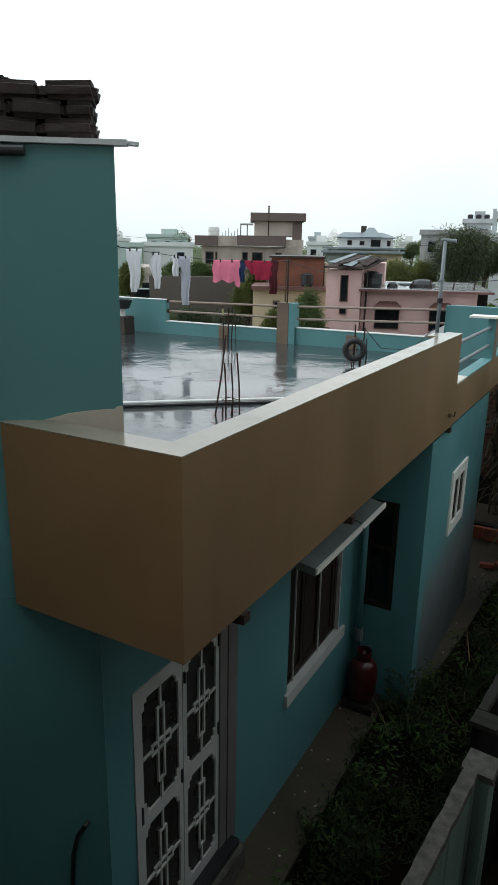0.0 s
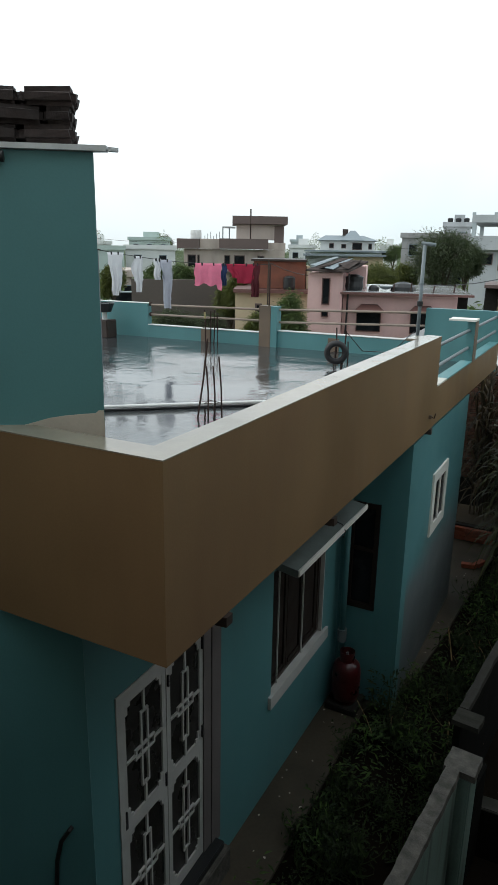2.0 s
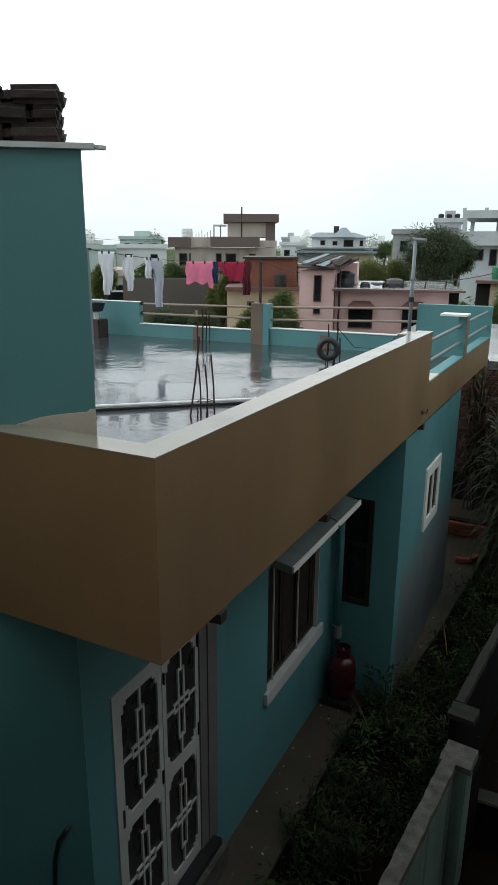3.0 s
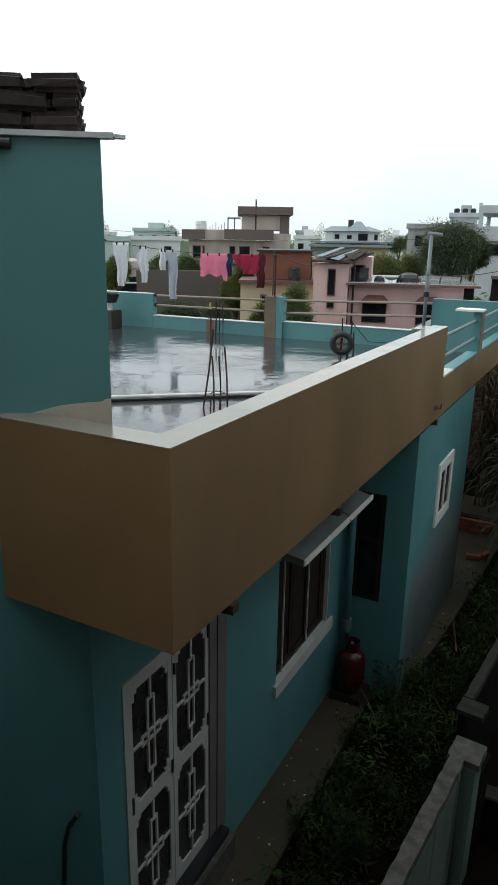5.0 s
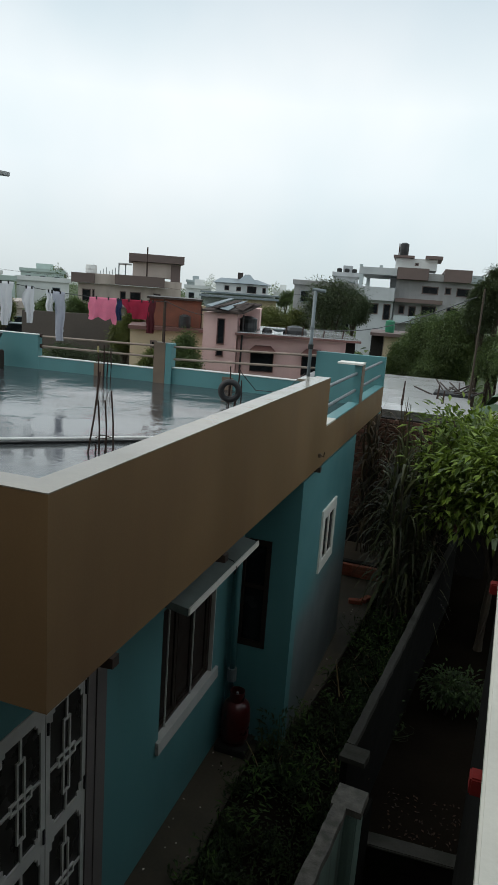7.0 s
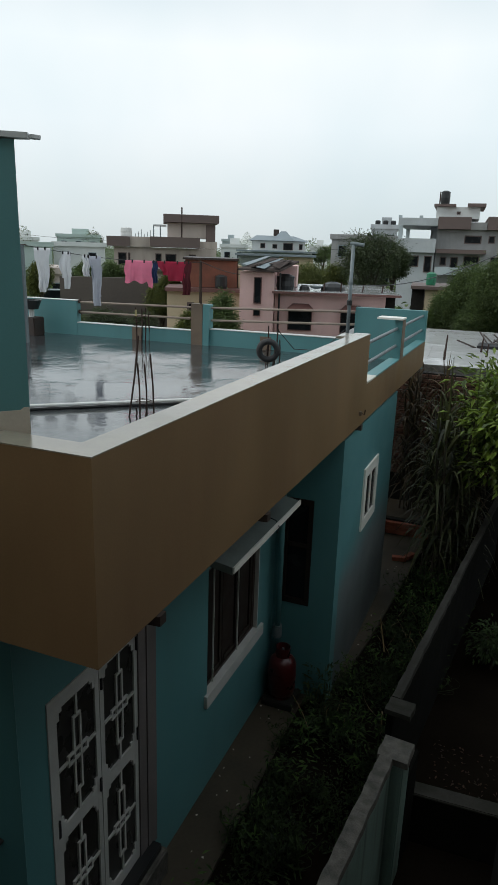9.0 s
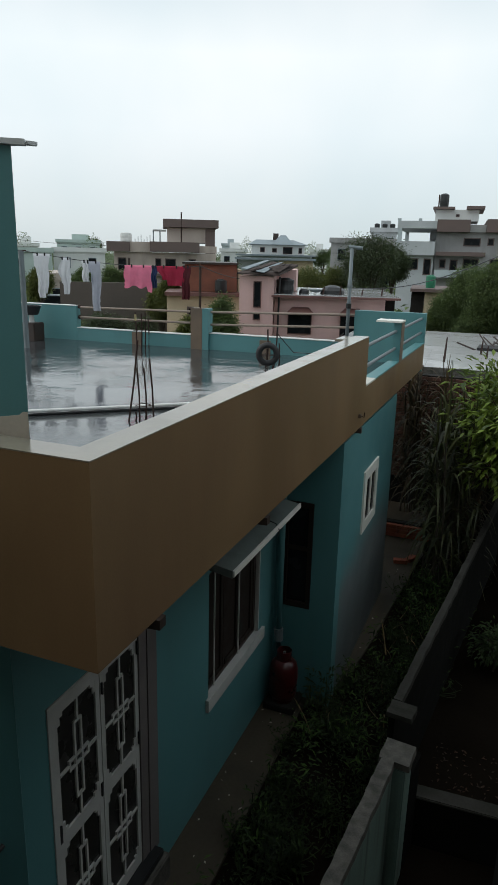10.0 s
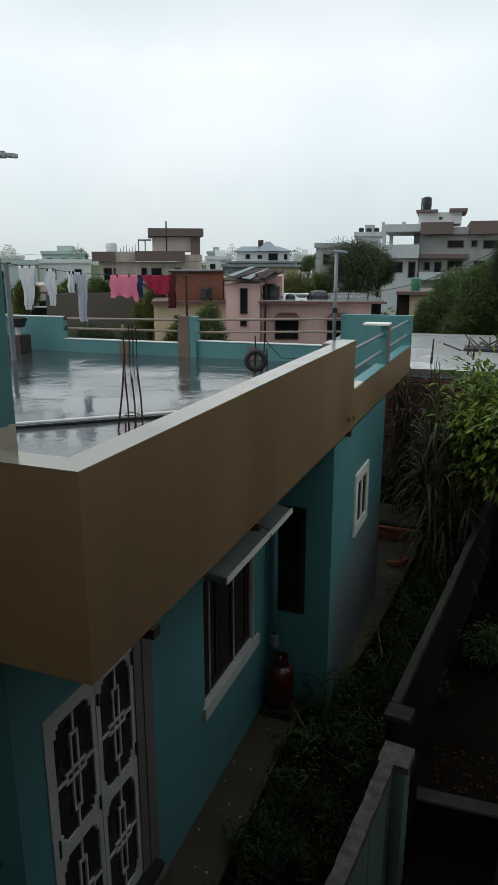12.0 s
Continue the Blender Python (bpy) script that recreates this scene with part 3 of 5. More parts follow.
part("latch", box(0.001, 0.012, 0.958, 0.974, 1.34, 1.44), M_BLACK, lf, "black slot latch")
part("hinge", box(0.001, 0.012, 0.532, 0.552, 1.36, 1.48), M_BLACK, lf)
lf = door_leaf("leaf", 0.990, 1.430, 0.345, 2.284, door)
part("bolt", box(0.001, 0.014, 1.408, 1.420, 1.40, 1.50), M_BLACK, lf)
part("bolt", box(0.001, 0.014, 1.408, 1.420, 2.12, 2.22), M_BLACK, lf)
part("bolt", box(0.001, 0.014, 0.996, 1.008, 2.08, 2.16), M_BLACK, lf)
part("architrave", box(-0.0, 0.016, 1.535, 1.66, 0.30, 2.985), M_JAMB, door, "grey brown plaster strip beside the door")
part("threshold", box(-0.10, 0.09, 0.40, 1.60, 0.275, 0.338, 0.006), M_BLACK, door, "black stone threshold")
solid("door_step", box(-0.698, -0.58, 0.38, 1.64, 0.036, 0.273, 0.01), M_CONC, "low cement step below the white door", "step", kind="structure")

win = thing("window_1", "dark barred window with a white sill", "window", pose(-0.70, 0, 0), kind="structure")
part("sill", boxes((-0.18, 0.0, 2.553, 3.737, 0.902, 1.018), (0.0, 0.03, 2.50, 3.85, 0.90, 1.018)), M_DULLWHITE, win, "white painted sill")
part("frame", boxes((-0.10, -0.04, 2.554, 2.61, 1.022, 2.196), (-0.10, -0.04, 3.68, 3.736, 1.022, 2.196), (-0.10, -0.04, 2.61, 3.68, 2.14, 2.196), (-0.10, -0.04, 2.61, 3.68, 1.022, 1.05)), M_DARKWOOD, win)
for y0, y1 in ((2.615, 2.96), (2.97, 3.31), (3.32, 3.675)):
    sh = part("shutter", boxes((-0.09, -0.05, y0, y0 + 0.03, 1.045, 2.135), (-0.09, -0.05, y1 - 0.05, y1, 1.045, 2.135), (-0.09, -0.05, y0 + 0.05, y1 - 0.03, 1.045, 1.10), (-0.09, -0.05, y0 + 0.05, y1 - 0.05, 2.07, 2.135)), M_BROWNPANE, win)
    part("pane", box(-0.075, -0.065, y0 + 0.03, y1 - 0.03, 1.075, 2.105), M_BROWNPANE, sh)
for y in (2.72, 3.27):
    part("bar", box(-0.035, -0.023, y, y + 0.010, 1.02, 2.198), M_DULLWHITE, win, "pale flat bar")
part("reveal", box(-0.038, 0.004, 3.722, 3.737, 1.022, 2.196), M_DULLWHITE, win)

awn = thing("awning", "sloped grey concrete window canopy with a white edge", "awning", kind="structure")
bm = bmesh.new()
vs = [bm.verts.new(p) for p in ((-0.70, 1.99, 2.58), (-0.25, 1.99, 2.51), (-0.25, 3.50, 2.51), (-0.70, 3.50, 2.58), (-0.70, 1.99, 2.64), (-0.25, 1.99, 2.57), (-0.25, 3.50, 2.57), (-0.70, 3.50, 2.64))]
for f in ((0, 3, 2, 1), (4, 5, 6, 7), (0, 1, 5, 4), (2, 3, 7, 6), (1, 2, 6, 5), (3, 0, 4, 7)):
    bm.faces.new([vs[i] for i in f])
part("slab", bm, M_AWN, awn)
part("edge", box(-0.248, -0.232, 1.98, 3.51, 2.525, 2.578, 0.004), M_WHITE, awn, "white painted front edge")
part("wire", bar([(-0.60, 3.0, 2.632), (-0.26, 2.92, 2.586), (-0.222, 2.90, 2.54), (-0.226, 2.86, 2.50)], 0.005, seg=5), M_BLACK, awn, "thin black wire over the edge")
part("stay", bar([(-0.69, 2.62, 2.20), (-0.30, 2.62, 2.54)], 0.008, seg=6), M_DULLWHITE, awn)

win2 = thing("window_2", "narrow dark window in the return wall", "window", pose(0, 4.20, 0), kind="structure")
part("frame", boxes((-0.616, -0.57, -0.01, 0.09, 1.124, 2.316), (-0.35, -0.304, -0.01, 0.09, 1.124, 2.316), (-0.57, -0.35, -0.01, 0.09, 2.26, 2.316), (-0.57, -0.35, -0.01, 0.09, 1.124, 1.18), (-0.57, -0.35, 0.0, 0.09, 1.78, 1.82)), M_BROWNPANE, win2)
part("pane", box(-0.57, -0.35, 0.03, 0.04, 1.18, 1.78), M_DARKGLASS, win2)
part("pane", box(-0.57, -0.35, 0.03, 0.04, 1.82, 2.26), M_DARKGLASS, win2)

win3 = thing("window_3", "small white framed window with two narrow openings", "window", pose(-0.033, 0, 0), kind="structure")
part("frame", boxes((-0.06, 0.022, 5.24, 5.36, 1.63, 2.39), (-0.06, 0.022, 5.86, 5.98, 1.63, 2.39), (-0.06, 0.022, 5.36, 5.86, 2.27, 2.39), (-0.06, 0.022, 5.36, 5.86, 1.63, 1.75)), M_WHITE, win3)
part("mullion", box(-0.05, 0.018, 5.585, 5.635, 1.75, 2.27), M_WHITE, win3)
for y0, y1 in ((5.36, 5.58), (5.64, 5.86)):
    part("pane", box(0.002, 0.006, y0, y1, 1.75, 2.27), M_DARKGLASS, win3)

spouts = ((0.51, "spout"), (1.96, "spout"), (4.70, "spout"))
for y, nm in spouts:
    sp = solid("drain_spout", prism([(-0.12, -0.045), (0.02, -0.03), (0.02, 0.03), (-0.12, 0.045)], -0.04, 0.013), M_DARKWOOD, "short dark cement drain spout under the parapet", "drain spout", pose(0, y, 3.03), group="drain spouts")
cl = thing("hook_bracket", "small dark hook bracket fixed to the brown fascia", "bracket", pose(0.0, 4.56, 3.04))
part("clip", box(0.001, 0.03, 0.02, 0.06, 0.13, 0.17, 0.004), M_DUSTY, cl)
part("hook", bar([(0.03, 0.04, 0.15), (0.055, 0.045, 0.14), (0.06, 0.05, 0.19)], 0.006, seg=6), M_RUST, cl)
down = thing("downpipe", "turquoise painted downpipe in the wall corner", "pipe")
part("pipe", bar([(-0.60, 4.10, 0.62), (-0.60, 4.10, 2.9)], 0.032, seg=14), M_TURQ, down, smooth=True)
part("collar", bar([(-0.60, 4.10, 0.74), (-0.60, 4.10, 0.88)], 0.050, seg=14), M_GALV, down, "pale pipe collar")
part("shoe", bar([(-0.60, 4.10, 0.52), (-0.59, 4.10, 0.30), (-0.56, 4.09, 0.04)], 0.034, seg=12), M_TURQ, down)

solid("cylinder_block", box(-0.66, -0.32, 3.84, 4.17, 0.036, 0.11, 0.008), M_MORTAR, "dark brick block under the gas cylinder", "block")
gas = thing("gas_cylinder", "red steel cooking gas cylinder standing by the wall", "gas cylinder", pose(-0.49, 4.0, 0.112) @ Matrix.Diagonal((0.93, 0.93, 0.95, 1)))
part("body", lathe([(0.11, 0.03), (0.145, 0.05), (0.16, 0.10), (0.162, 0.28), (0.16, 0.40), (0.145, 0.46), (0.10, 0.505), (0.05, 0.52)]), M_RED, gas, smooth=True)
part("foot_ring", lathe([(0.125, 0.0), (0.125, 0.05), (0.118, 0.05), (0.118, 0.0)]), M_RED, gas)
part("valve", lathe([(0.03, 0.52), (0.03, 0.56), (0.015, 0.57), (0.015, 0.60)], 12), M_GALV, gas, "brass grey valve")
part("collar", lathe([(0.085, 0.51), (0.085, 0.62), (0.078, 0.62), (0.078, 0.51)]), M_RED, gas)
part("seam", lathe([(0.1635, 0.268), (0.1650, 0.275), (0.1650, 0.285), (0.1635, 0.292)]), M_RED, gas)

hose = bar([(-0.39, -0.018, 0.0), (-0.385, -0.018, 1.15), (-0.365, -0.018, 1.45), (-0.335, -0.018, 1.58), (-0.285, -0.024, 1.66), (-0.27, -0.010, 1.67)], 0.013, seg=10)
solid("cable_pipe", hose, M_BLACK, "dark bent conduit standing up against the wall", "pipe", TOW)

# ---- on the terrace ----
DECK = 3.10
solid("roof_pipe", bar([(-5.0, 1.68, DECK + 0.045), (-3.153, 3.376, DECK + 0.045), (-2.524, 3.93, DECK + 0.043), (-1.899, 4.46, DECK + 0.045), (-0.3, 5.80, DECK + 0.045)], 0.019, seg=12), M_PVC,
      "white plastic water pipe lying across the wet roof", "pipe", smooth=True)
# black bar along the pipe, added to draw its shadow line on the deck
solid("pipe_shadow", bar([(-5.0, 1.66, DECK + 0.012), (-3.15, 3.36, DECK + 0.012), (-2.52, 3.915, DECK + 0.012), (-1.9, 4.445, DECK + 0.012), (-0.3, 5.785, DECK + 0.012)], 0.013, seg=8), M_RUBBER,
      "black strip standing in for the roof pipe's shadow", "hose", smooth=True)


def starter_bars(name, label, x, y, rods, ties):
    g = thing(name, label, "rebar", pose(x, y, DECK - 0.01), group="column starter bars")
    for bx0, by0, tx, ty, h, r in rods:
        part("rod", bar([(bx0, by0, 0), ((bx0 + tx) / 2 + 0.01, (by0 + ty) / 2, h * 0.5), (tx, ty, h)], r, seg=6), M_RUST, g)
    for z, s in ties:
        part("tie", bar([(-s, -s, z), (s, -s, z + 0.01), (s, s, z), (-s, s, z + 0.01), (-s, -s, z)], 0.004, seg=5), M_RUST, g)
    return g


starter_bars("starter_bars", "rusty column starter bars rising from the wet roof", -2.0, 3.72,
             [(-0.135, -0.065, -0.043, -0.02, 0.824, 0.010), (-0.037, -0.017, -0.053, -0.025, 0.55, 0.009), (0.025, 0.012, 0.008, 0.004, 0.55, 0.009), (0.09, 0.042, 0.06, 0.028, 0.647, 0.009), (-0.08, -0.02, -0.08, -0.02, 0.10, 0.009), (0.0, 0.03, 0.0, 0.03, 0.13, 0.009)],
             [(0.17, 0.06)])
starter_bars("starter_bars", "rusty starter bars against the far parapet", -5.02, 8.66,
             [(-0.08, 0, -0.10, 0, 0.62, 0.013), (0.02, 0, 0.02, 0.02, 0.60, 0.013), (0.07, 0.05, 0.08, 0.05, 0.62, 0.011), (0.16, 0.03, 0.15, 0.03, 0.52, 0.011)], [(0.30, 0.09), (0.38, 0.10), (0.46, 0.09)])
solid("tape_wrap", bar([(0, 0, 0), (0.002, 0, 0.13)], 0.018, seg=8), M_YEL, "yellow tape wrapped round a steel bar", "tape", pose(-5.115, 8.66, DECK + 0.44))
starter_bars("starter_bars", "rusty starter bars holding an old tyre", -2.05, 7.45,
             [(-0.03, 0, -0.035, 0, 0.60, 0.011), (0.05, 0.06, 0.10, 0.05, 0.56, 0.011), (0.14, 0.05, 0.13, 0.06, 0.40, 0.010), (-0.08, 0.05, -0.07, 0.08, 0.30, 0.010), (0.02, 0.1, 0.03, 0.1, 0.34, 0.010)], [(0.22, 0.09)])
ty = bmesh.new()
seg, tr, cr = 36, 0.052, 0.128
rings = []
for i in range(seg):
    a = 2 * math.pi * i / seg
    ring = []
    for j in range(10):
        c = 2 * math.pi * j / 10
        rr = cr + tr * math.cos(c) * (1.0 if math.cos(c) > 0 else 0.75)
        ring.append(ty.verts.new((rr * math.cos(a), 0.055 * math.sin(c), rr * math.sin(a))))
    rings.append(ring)
for i in range(seg):
    for j in range(10):
        a, b = rings[i], rings[(i + 1) % seg]
        ty.faces.new((a[j], b[j], b[(j + 1) % 10], a[(j + 1) % 10]))
tyre = thing("tyre", "old black scooter tyre hung on the steel bars", "tyre", pose(-2.065, 7.42, DECK + 0.226, 0, 0, 22))
part("casing", ty, M_RUBBER, tyre, smooth=True)
post = thing("pole", "galvanised steel pipe pole with a tee head", "pole", pose(-1.26, 8.98, DECK - 0.01))
part("shaft", bar([(0, 0, 0), (0, 0, 1.81)], 0.030, seg=12), M_GALV, post, smooth=True)
part("tee", bar([(-0.05, 0, 1.83), (0.17, 0.0, 1.81)], 0.03, seg=10), M_GALV, post)
part("clamp", bar([(0, 0, 0.86), (0, 0, 0.94)], 0.046, seg=12), M_BLACK, post)
part("clamp", bar([(0, 0, 1.20), (0, 0, 1.23)], 0.042, seg=12), M_GALV, post)
tub = thing("tub_stand", "brown brick stand on the wet terrace", "stand", pose(-7.22, 8.35, DECK - 0.005))
part("block", box(-0.19, 0.19, -0.15, 0.15, 0, 0.34, 0.015), M_DARKWOOD, tub)
tb = thing("tub", "black plastic tub hung on a stand", "tub", pose(-7.20, 8.35, DECK + 0.48))
part("bowl", lathe([(0.13, 0.0), (0.19, 0.15), (0.20, 0.17), (0.17, 0.17), (0.12, 0.03)]), M_BLACK, tb)
part("stem", bar([(0, 0, -0.145), (0, 0, 0.01)], 0.05), M_FARWHITE, tb)


cab = [(-1.94, 7.50, DECK + 0.52), (-1.75, 7.7, DECK + 0.24), (-1.45, 8.2, DECK + 0.18), (-1.30, 8.92, DECK + 0.45)]
solid("slack_cable", bar(cab, 0.007, seg=5), M_BLACK, "slack black cable from the bars to the pole", "cable")

# ---- washing ----
def polar(bearing, dist, z=0.0):
    r = radians(bearing)
    return Vector((STATION[0] + dist * math.sin(r), STATION[1] + dist * math.cos(r), z))


L0, L1 = polar(-40.2, 12.4, 4.74), polar(-26.1, 12.2, 4.54)
lp = thing("line_pole", "grey steel clothesline pole", "pole", pose(L0.x, L0.y, DECK - 0.01), group="clothesline poles")
part("shaft", bar([(0, 0, 0), (0, 0, 1.65)], 0.045, seg=10), M_GALV, lp)
part("arm", bar([(-0.25, 0, 1.64), (0.10, 0, 1.65)], 0.012, seg=6), M_RUST, lp)
lp = thing("line_pole", "thin rusty clothesline pole beside the pillar", "pole", pose(L1.x, L1.y, DECK - 0.01), group="clothesline poles")
part("shaft", bar([(0, 0, 0), (0, 0, 1.45)], 0.016, seg=8), M_RUST, lp)


def on_line(k):
    p = L0.lerp(L1, k)
    p.z -= 0.09 * math.sin(math.pi * k)
    return p


solid("clothesline", bar([on_line(i / 12) for i in range(13)], 0.006, seg=5), M_BLACK, "dark cord clothesline across the terrace", "clothesline")


def garment(name, label, k, w, h, material, cut, seed, group="washing"):
    """A cloth folded over the line: front and back sheet joined over the cord, with folds; cut(u, v) gives half width left and right and a hem drop."""
    rng = random.Random(seed)
    a, b = on_line(k - 0.01), on_line(k + 0.01)
    yaw = math.degrees(math.atan2(b.y - a.y, b.x - a.x))
    c = on_line(k)
    nu, nv = 16, 14
    bm = bmesh.new()
    ph = [rng.uniform(0, 6.28) for _ in range(4)]
    sheets = []
    for side, drop in ((-1, 1.0), (1, 0.82)):
        grid = []
        for j in range(nv + 1):
            v = j / nv
            row = []
            for i in range(nu + 1):
                u = i / nu * 2 - 1
                l, r, hem = cut(u, v)
                x = (u * (r if u > 0 else l)) * w / 2 + 0.012 * math.sin(9 * v + ph[3])
                z = -v * h * drop * hem
                fold = 0.022 * v * math.sin(u * 7 + ph[0] + 2 * v) + 0.012 * v * math.sin(u * 15 + ph[1])
                row.append(bm.verts.new((x, side * (0.009 + 0.012 * min(1, v * 4)) + fold, z + 0.008 * (1 - min(1, v * 8)))))
            grid.append(row)
        sheets.append(grid)
        for j in range(nv):
            for i in range(nu):
                f = (grid[j][i], grid[j][i + 1], grid[j + 1][i + 1], grid[j + 1][i])
                bm.faces.new(f if side < 0 else f[::-1])
    for i in range(nu):
        bm.faces.new((sheets[0][0][i + 1], sheets[0][0][i], sheets[1][0][i], sheets[1][0][i + 1]))
    g = thing(name, label, "clothing", pose(c.x, c.y, c.z, 0, 0, yaw), group=group)
    part("cloth", bm, material, g, smooth=True)
    for x in (-w * 0.22, w * 0.22):
        part("peg", box(x - 0.012, x + 0.012, -0.02, 0.02, -0.03, 0.022), M_BLACK, g)
    return g


garment("shirt", "white cotton garment pegged to the clothesline", 0.108, 0.27, 0.72, M_CLOTH_WHITE, lambda u, v: (1.05 - 0.75 * v if v < 0.35 else 0.72 - 0.2 * v, 1.0 - 0.35 * v, 1.0 if abs(u) < 0.7 else 0.9), 1)
garment("shirt", "white kurta hung to dry on the clothesline", 0.238, 0.21, 0.60, M_CLOTH_WHITE, lambda u, v: (0.55 + 0.5 * math.sin(3 * v), 0.6 + 0.4 * v - (0.5 * v if v > 0.7 else 0), 1.0 - 0.3 * (u < -0.5)), 2)
garment("trousers", "grey white trousers bunched over the clothesline", 0.385, 0.30, 0.82, M_CLOTH_GREY, lambda u, v: (1.0 - 0.9 * min(1, v * 1.6), 1.0 - 0.15 * v, 0.42 if u < -0.2 else 1.0), 3)
garment("undershirt", "thin white cloth beside the grey trousers", 0.352, 0.13, 0.34, M_CLOTH_WHITE, lambda u, v: (1.0, 1.0 - 0.3 * v, 1.0), 8)
garment("blouse", "bright pink garment pegged to the clothesline", 0.640, 0.46, 0.42, M_CLOTH_PINK, lambda u, v: (1.0, 1.0 + 0.06 * v, 0.85 + 0.25 * (u > 0.7) + 0.06 * math.sin(u * 6)), 4)
garment("scarf", "navy blue cloth on the clothesline", 0.735, 0.10, 0.36, M_CLOTH_BLUE, lambda u, v: (1, 1 - 0.4 * v, 1), 5)
garment("skirt", "crimson red cloth pegged to the clothesline", 0.825, 0.50, 0.32, M_CLOTH_RED, lambda u, v: (1.0 - 0.5 * v, 1.0, 0.7 + 0.3 * (u > -0.3)), 6)
garment("shawl", "dark wine red cloth on the clothesline", 0.915, 0.15, 0.56, M_CLOTH_WINE, lambda u, v: (1, 1 - 0.2 * v, 1), 7)


# ---- plants ----
def blades_mesh(name, base, tip, bend, width, steps=5):
    """Curved tapering strips from arrays of base points, tips and sideways bends."""
    n = len(base)
    t = np.linspace(0, 1, steps + 1)
    d = tip - base
    side = np.cross(d, np.array([0, 0, 1.0]))
    side /= np.linalg.norm(side, axis=1)[:, None] + 1e-6
    P = base[:, None, :] + d[:, None, :] * t[None, :, None] + bend[:, None, :] * (t * (1 - t) * 4)[None, :, None]
    wd = (width[:, None] * (1 - t[None, :] ** 1.6) * 0.5 + 0.0015)[:, :, None]
    L, R = P - side[:, None, :] * wd, P + side[:, None, :] * wd
    V = np.stack([L, R], axis=2).reshape(-1, 3)
    F = []
    for i in range(n):
        o = i * (steps + 1) * 2
        for s in range(steps):
            a = o + s * 2
            F.append((a, a + 1, a + 3, a + 2))
    me = bpy.data.meshes.new(name)
    me.from_pydata(V.tolist(), [], F)
    return me


def leaves_mesh(name, pos, direc, length, width):
    """Pointed folded leaves: four quads' worth of shape in two faces each."""
    n = len(pos)
    direc = direc / (np.linalg.norm(direc, axis=1)[:, None] + 1e-6)
    side = np.cross(direc, np.array([0.0, 0.0, 1.0])) + 1e-4
    side /= np.linalg.norm(side, axis=1)[:, None]
    up = np.cross(side, direc)
    l, w = length[:, None], width[:, None]
    tip = pos + direc * l - up * l * 0.16
    mid = pos + direc * l * 0.45
    a = mid + side * w * 0.5 + up * w * 0.18
    b = mid - side * w * 0.5 + up * w * 0.18
    V = np.stack([pos, a, tip, b], axis=1).reshape(-1, 3)
    F = []
    for i in range(n):
        o = 4 * i
        F += [(o, o + 1, o + 2), (o, o + 2, o + 3)]
    me = bpy.data.meshes.new(name)
    me.from_pydata(V.tolist(), [], F)
    return me


def tree(name, label, x, y, z0, trunk_h, blobs, leaves, leaf, material, seed, trunk_r=0.12, droop=0.4, category="tree", clump=0.35, sprays=12):
    """A tapered trunk with limbs to leafy lobes; each lobe carries sprays of leaves, so that gaps stay between them."""
    rng = np.random.default_rng(seed)
    t = thing(name, label, category, pose(x, y, z0))
    bm = bmesh.new()
    fork = Vector((0.05, 0.03, trunk_h))
    tube(bm, [(0, 0, -0.05), (0.02, -0.02, trunk_h * 0.5), fork], trunk_r, trunk_r * 0.7, 8)
    part("trunk", bm, M_BARK, t)
    bm = bmesh.new()
    pts, dirs = [], []
    total = sum(b[3] * b[4] * b[5] for b in blobs) ** 1.0
    for bx0, by0, bz0, rx, ry, rz in blobs:
        c = Vector((bx0, by0, bz0))
        tube(bm, [fork - Vector((0, 0, 0.1)), fork.lerp(c, 0.5) + Vector((0, 0, 0.1 * rz)), c], trunk_r * 0.5, trunk_r * 0.16, 6)
        ns = max(6, int(sprays * 60 * rx * ry * rz / total))
        for _ in range(ns):
            d = rng.normal(size=3); d /= np.linalg.norm(d)
            d[2] = d[2] * 0.9 + 0.1
            rad = rng.uniform(0.55, 1.08)
            s = np.array([bx0 + d[0] * rx * rad, by0 + d[1] * ry * rad, bz0 + d[2] * rz * rad])
            if s[2] < 0.05:
                continue
            if rng.random() < 0.25:
                tube(bm, [c, c.lerp(Vector(s), 0.6), Vector(s)], trunk_r * 0.12, trunk_r * 0.04, 4)
            k = max(4, int(leaves / (sprays * 60)))
            o = rng.normal(size=(k, 3)) * clump * np.array([1, 1, 0.6])
            pts.append(s + o)
            dd = o + d * clump * 0.8 + rng.normal(size=(k, 3)) * clump * 0.9
            dd[:, 2] -= droop * clump * 1.6
            dirs.append(dd)
    part("branchwork", bm, M_BARK, t)
    P, D = np.concatenate(pts), np.concatenate(dirs)
    L = leaf * rng.uniform(0.6, 1.25, len(P))
    me = leaves_mesh("crown", P, D, L, L * 0.38)
    me.materials.append(material)
    ob = new("crown", me)
    ob.parent = t
    return t


# ---- garden and alley ----
BW = pose(0.745, 1.0, 0, 0, 0, -5.6)
bw = thing("boundary_wall", "stained pale green boundary wall with a rough cement cap", "boundary wall", BW, kind="structure")
M_BOUND = mat("stained_pale_green_plaster", (0.13, 0.20, 0.175), 0.8, 0.25, 3, 0.3, 50, stain=(0.035, 0.045, 0.035), stain_amt=0.8, streak=5.0)


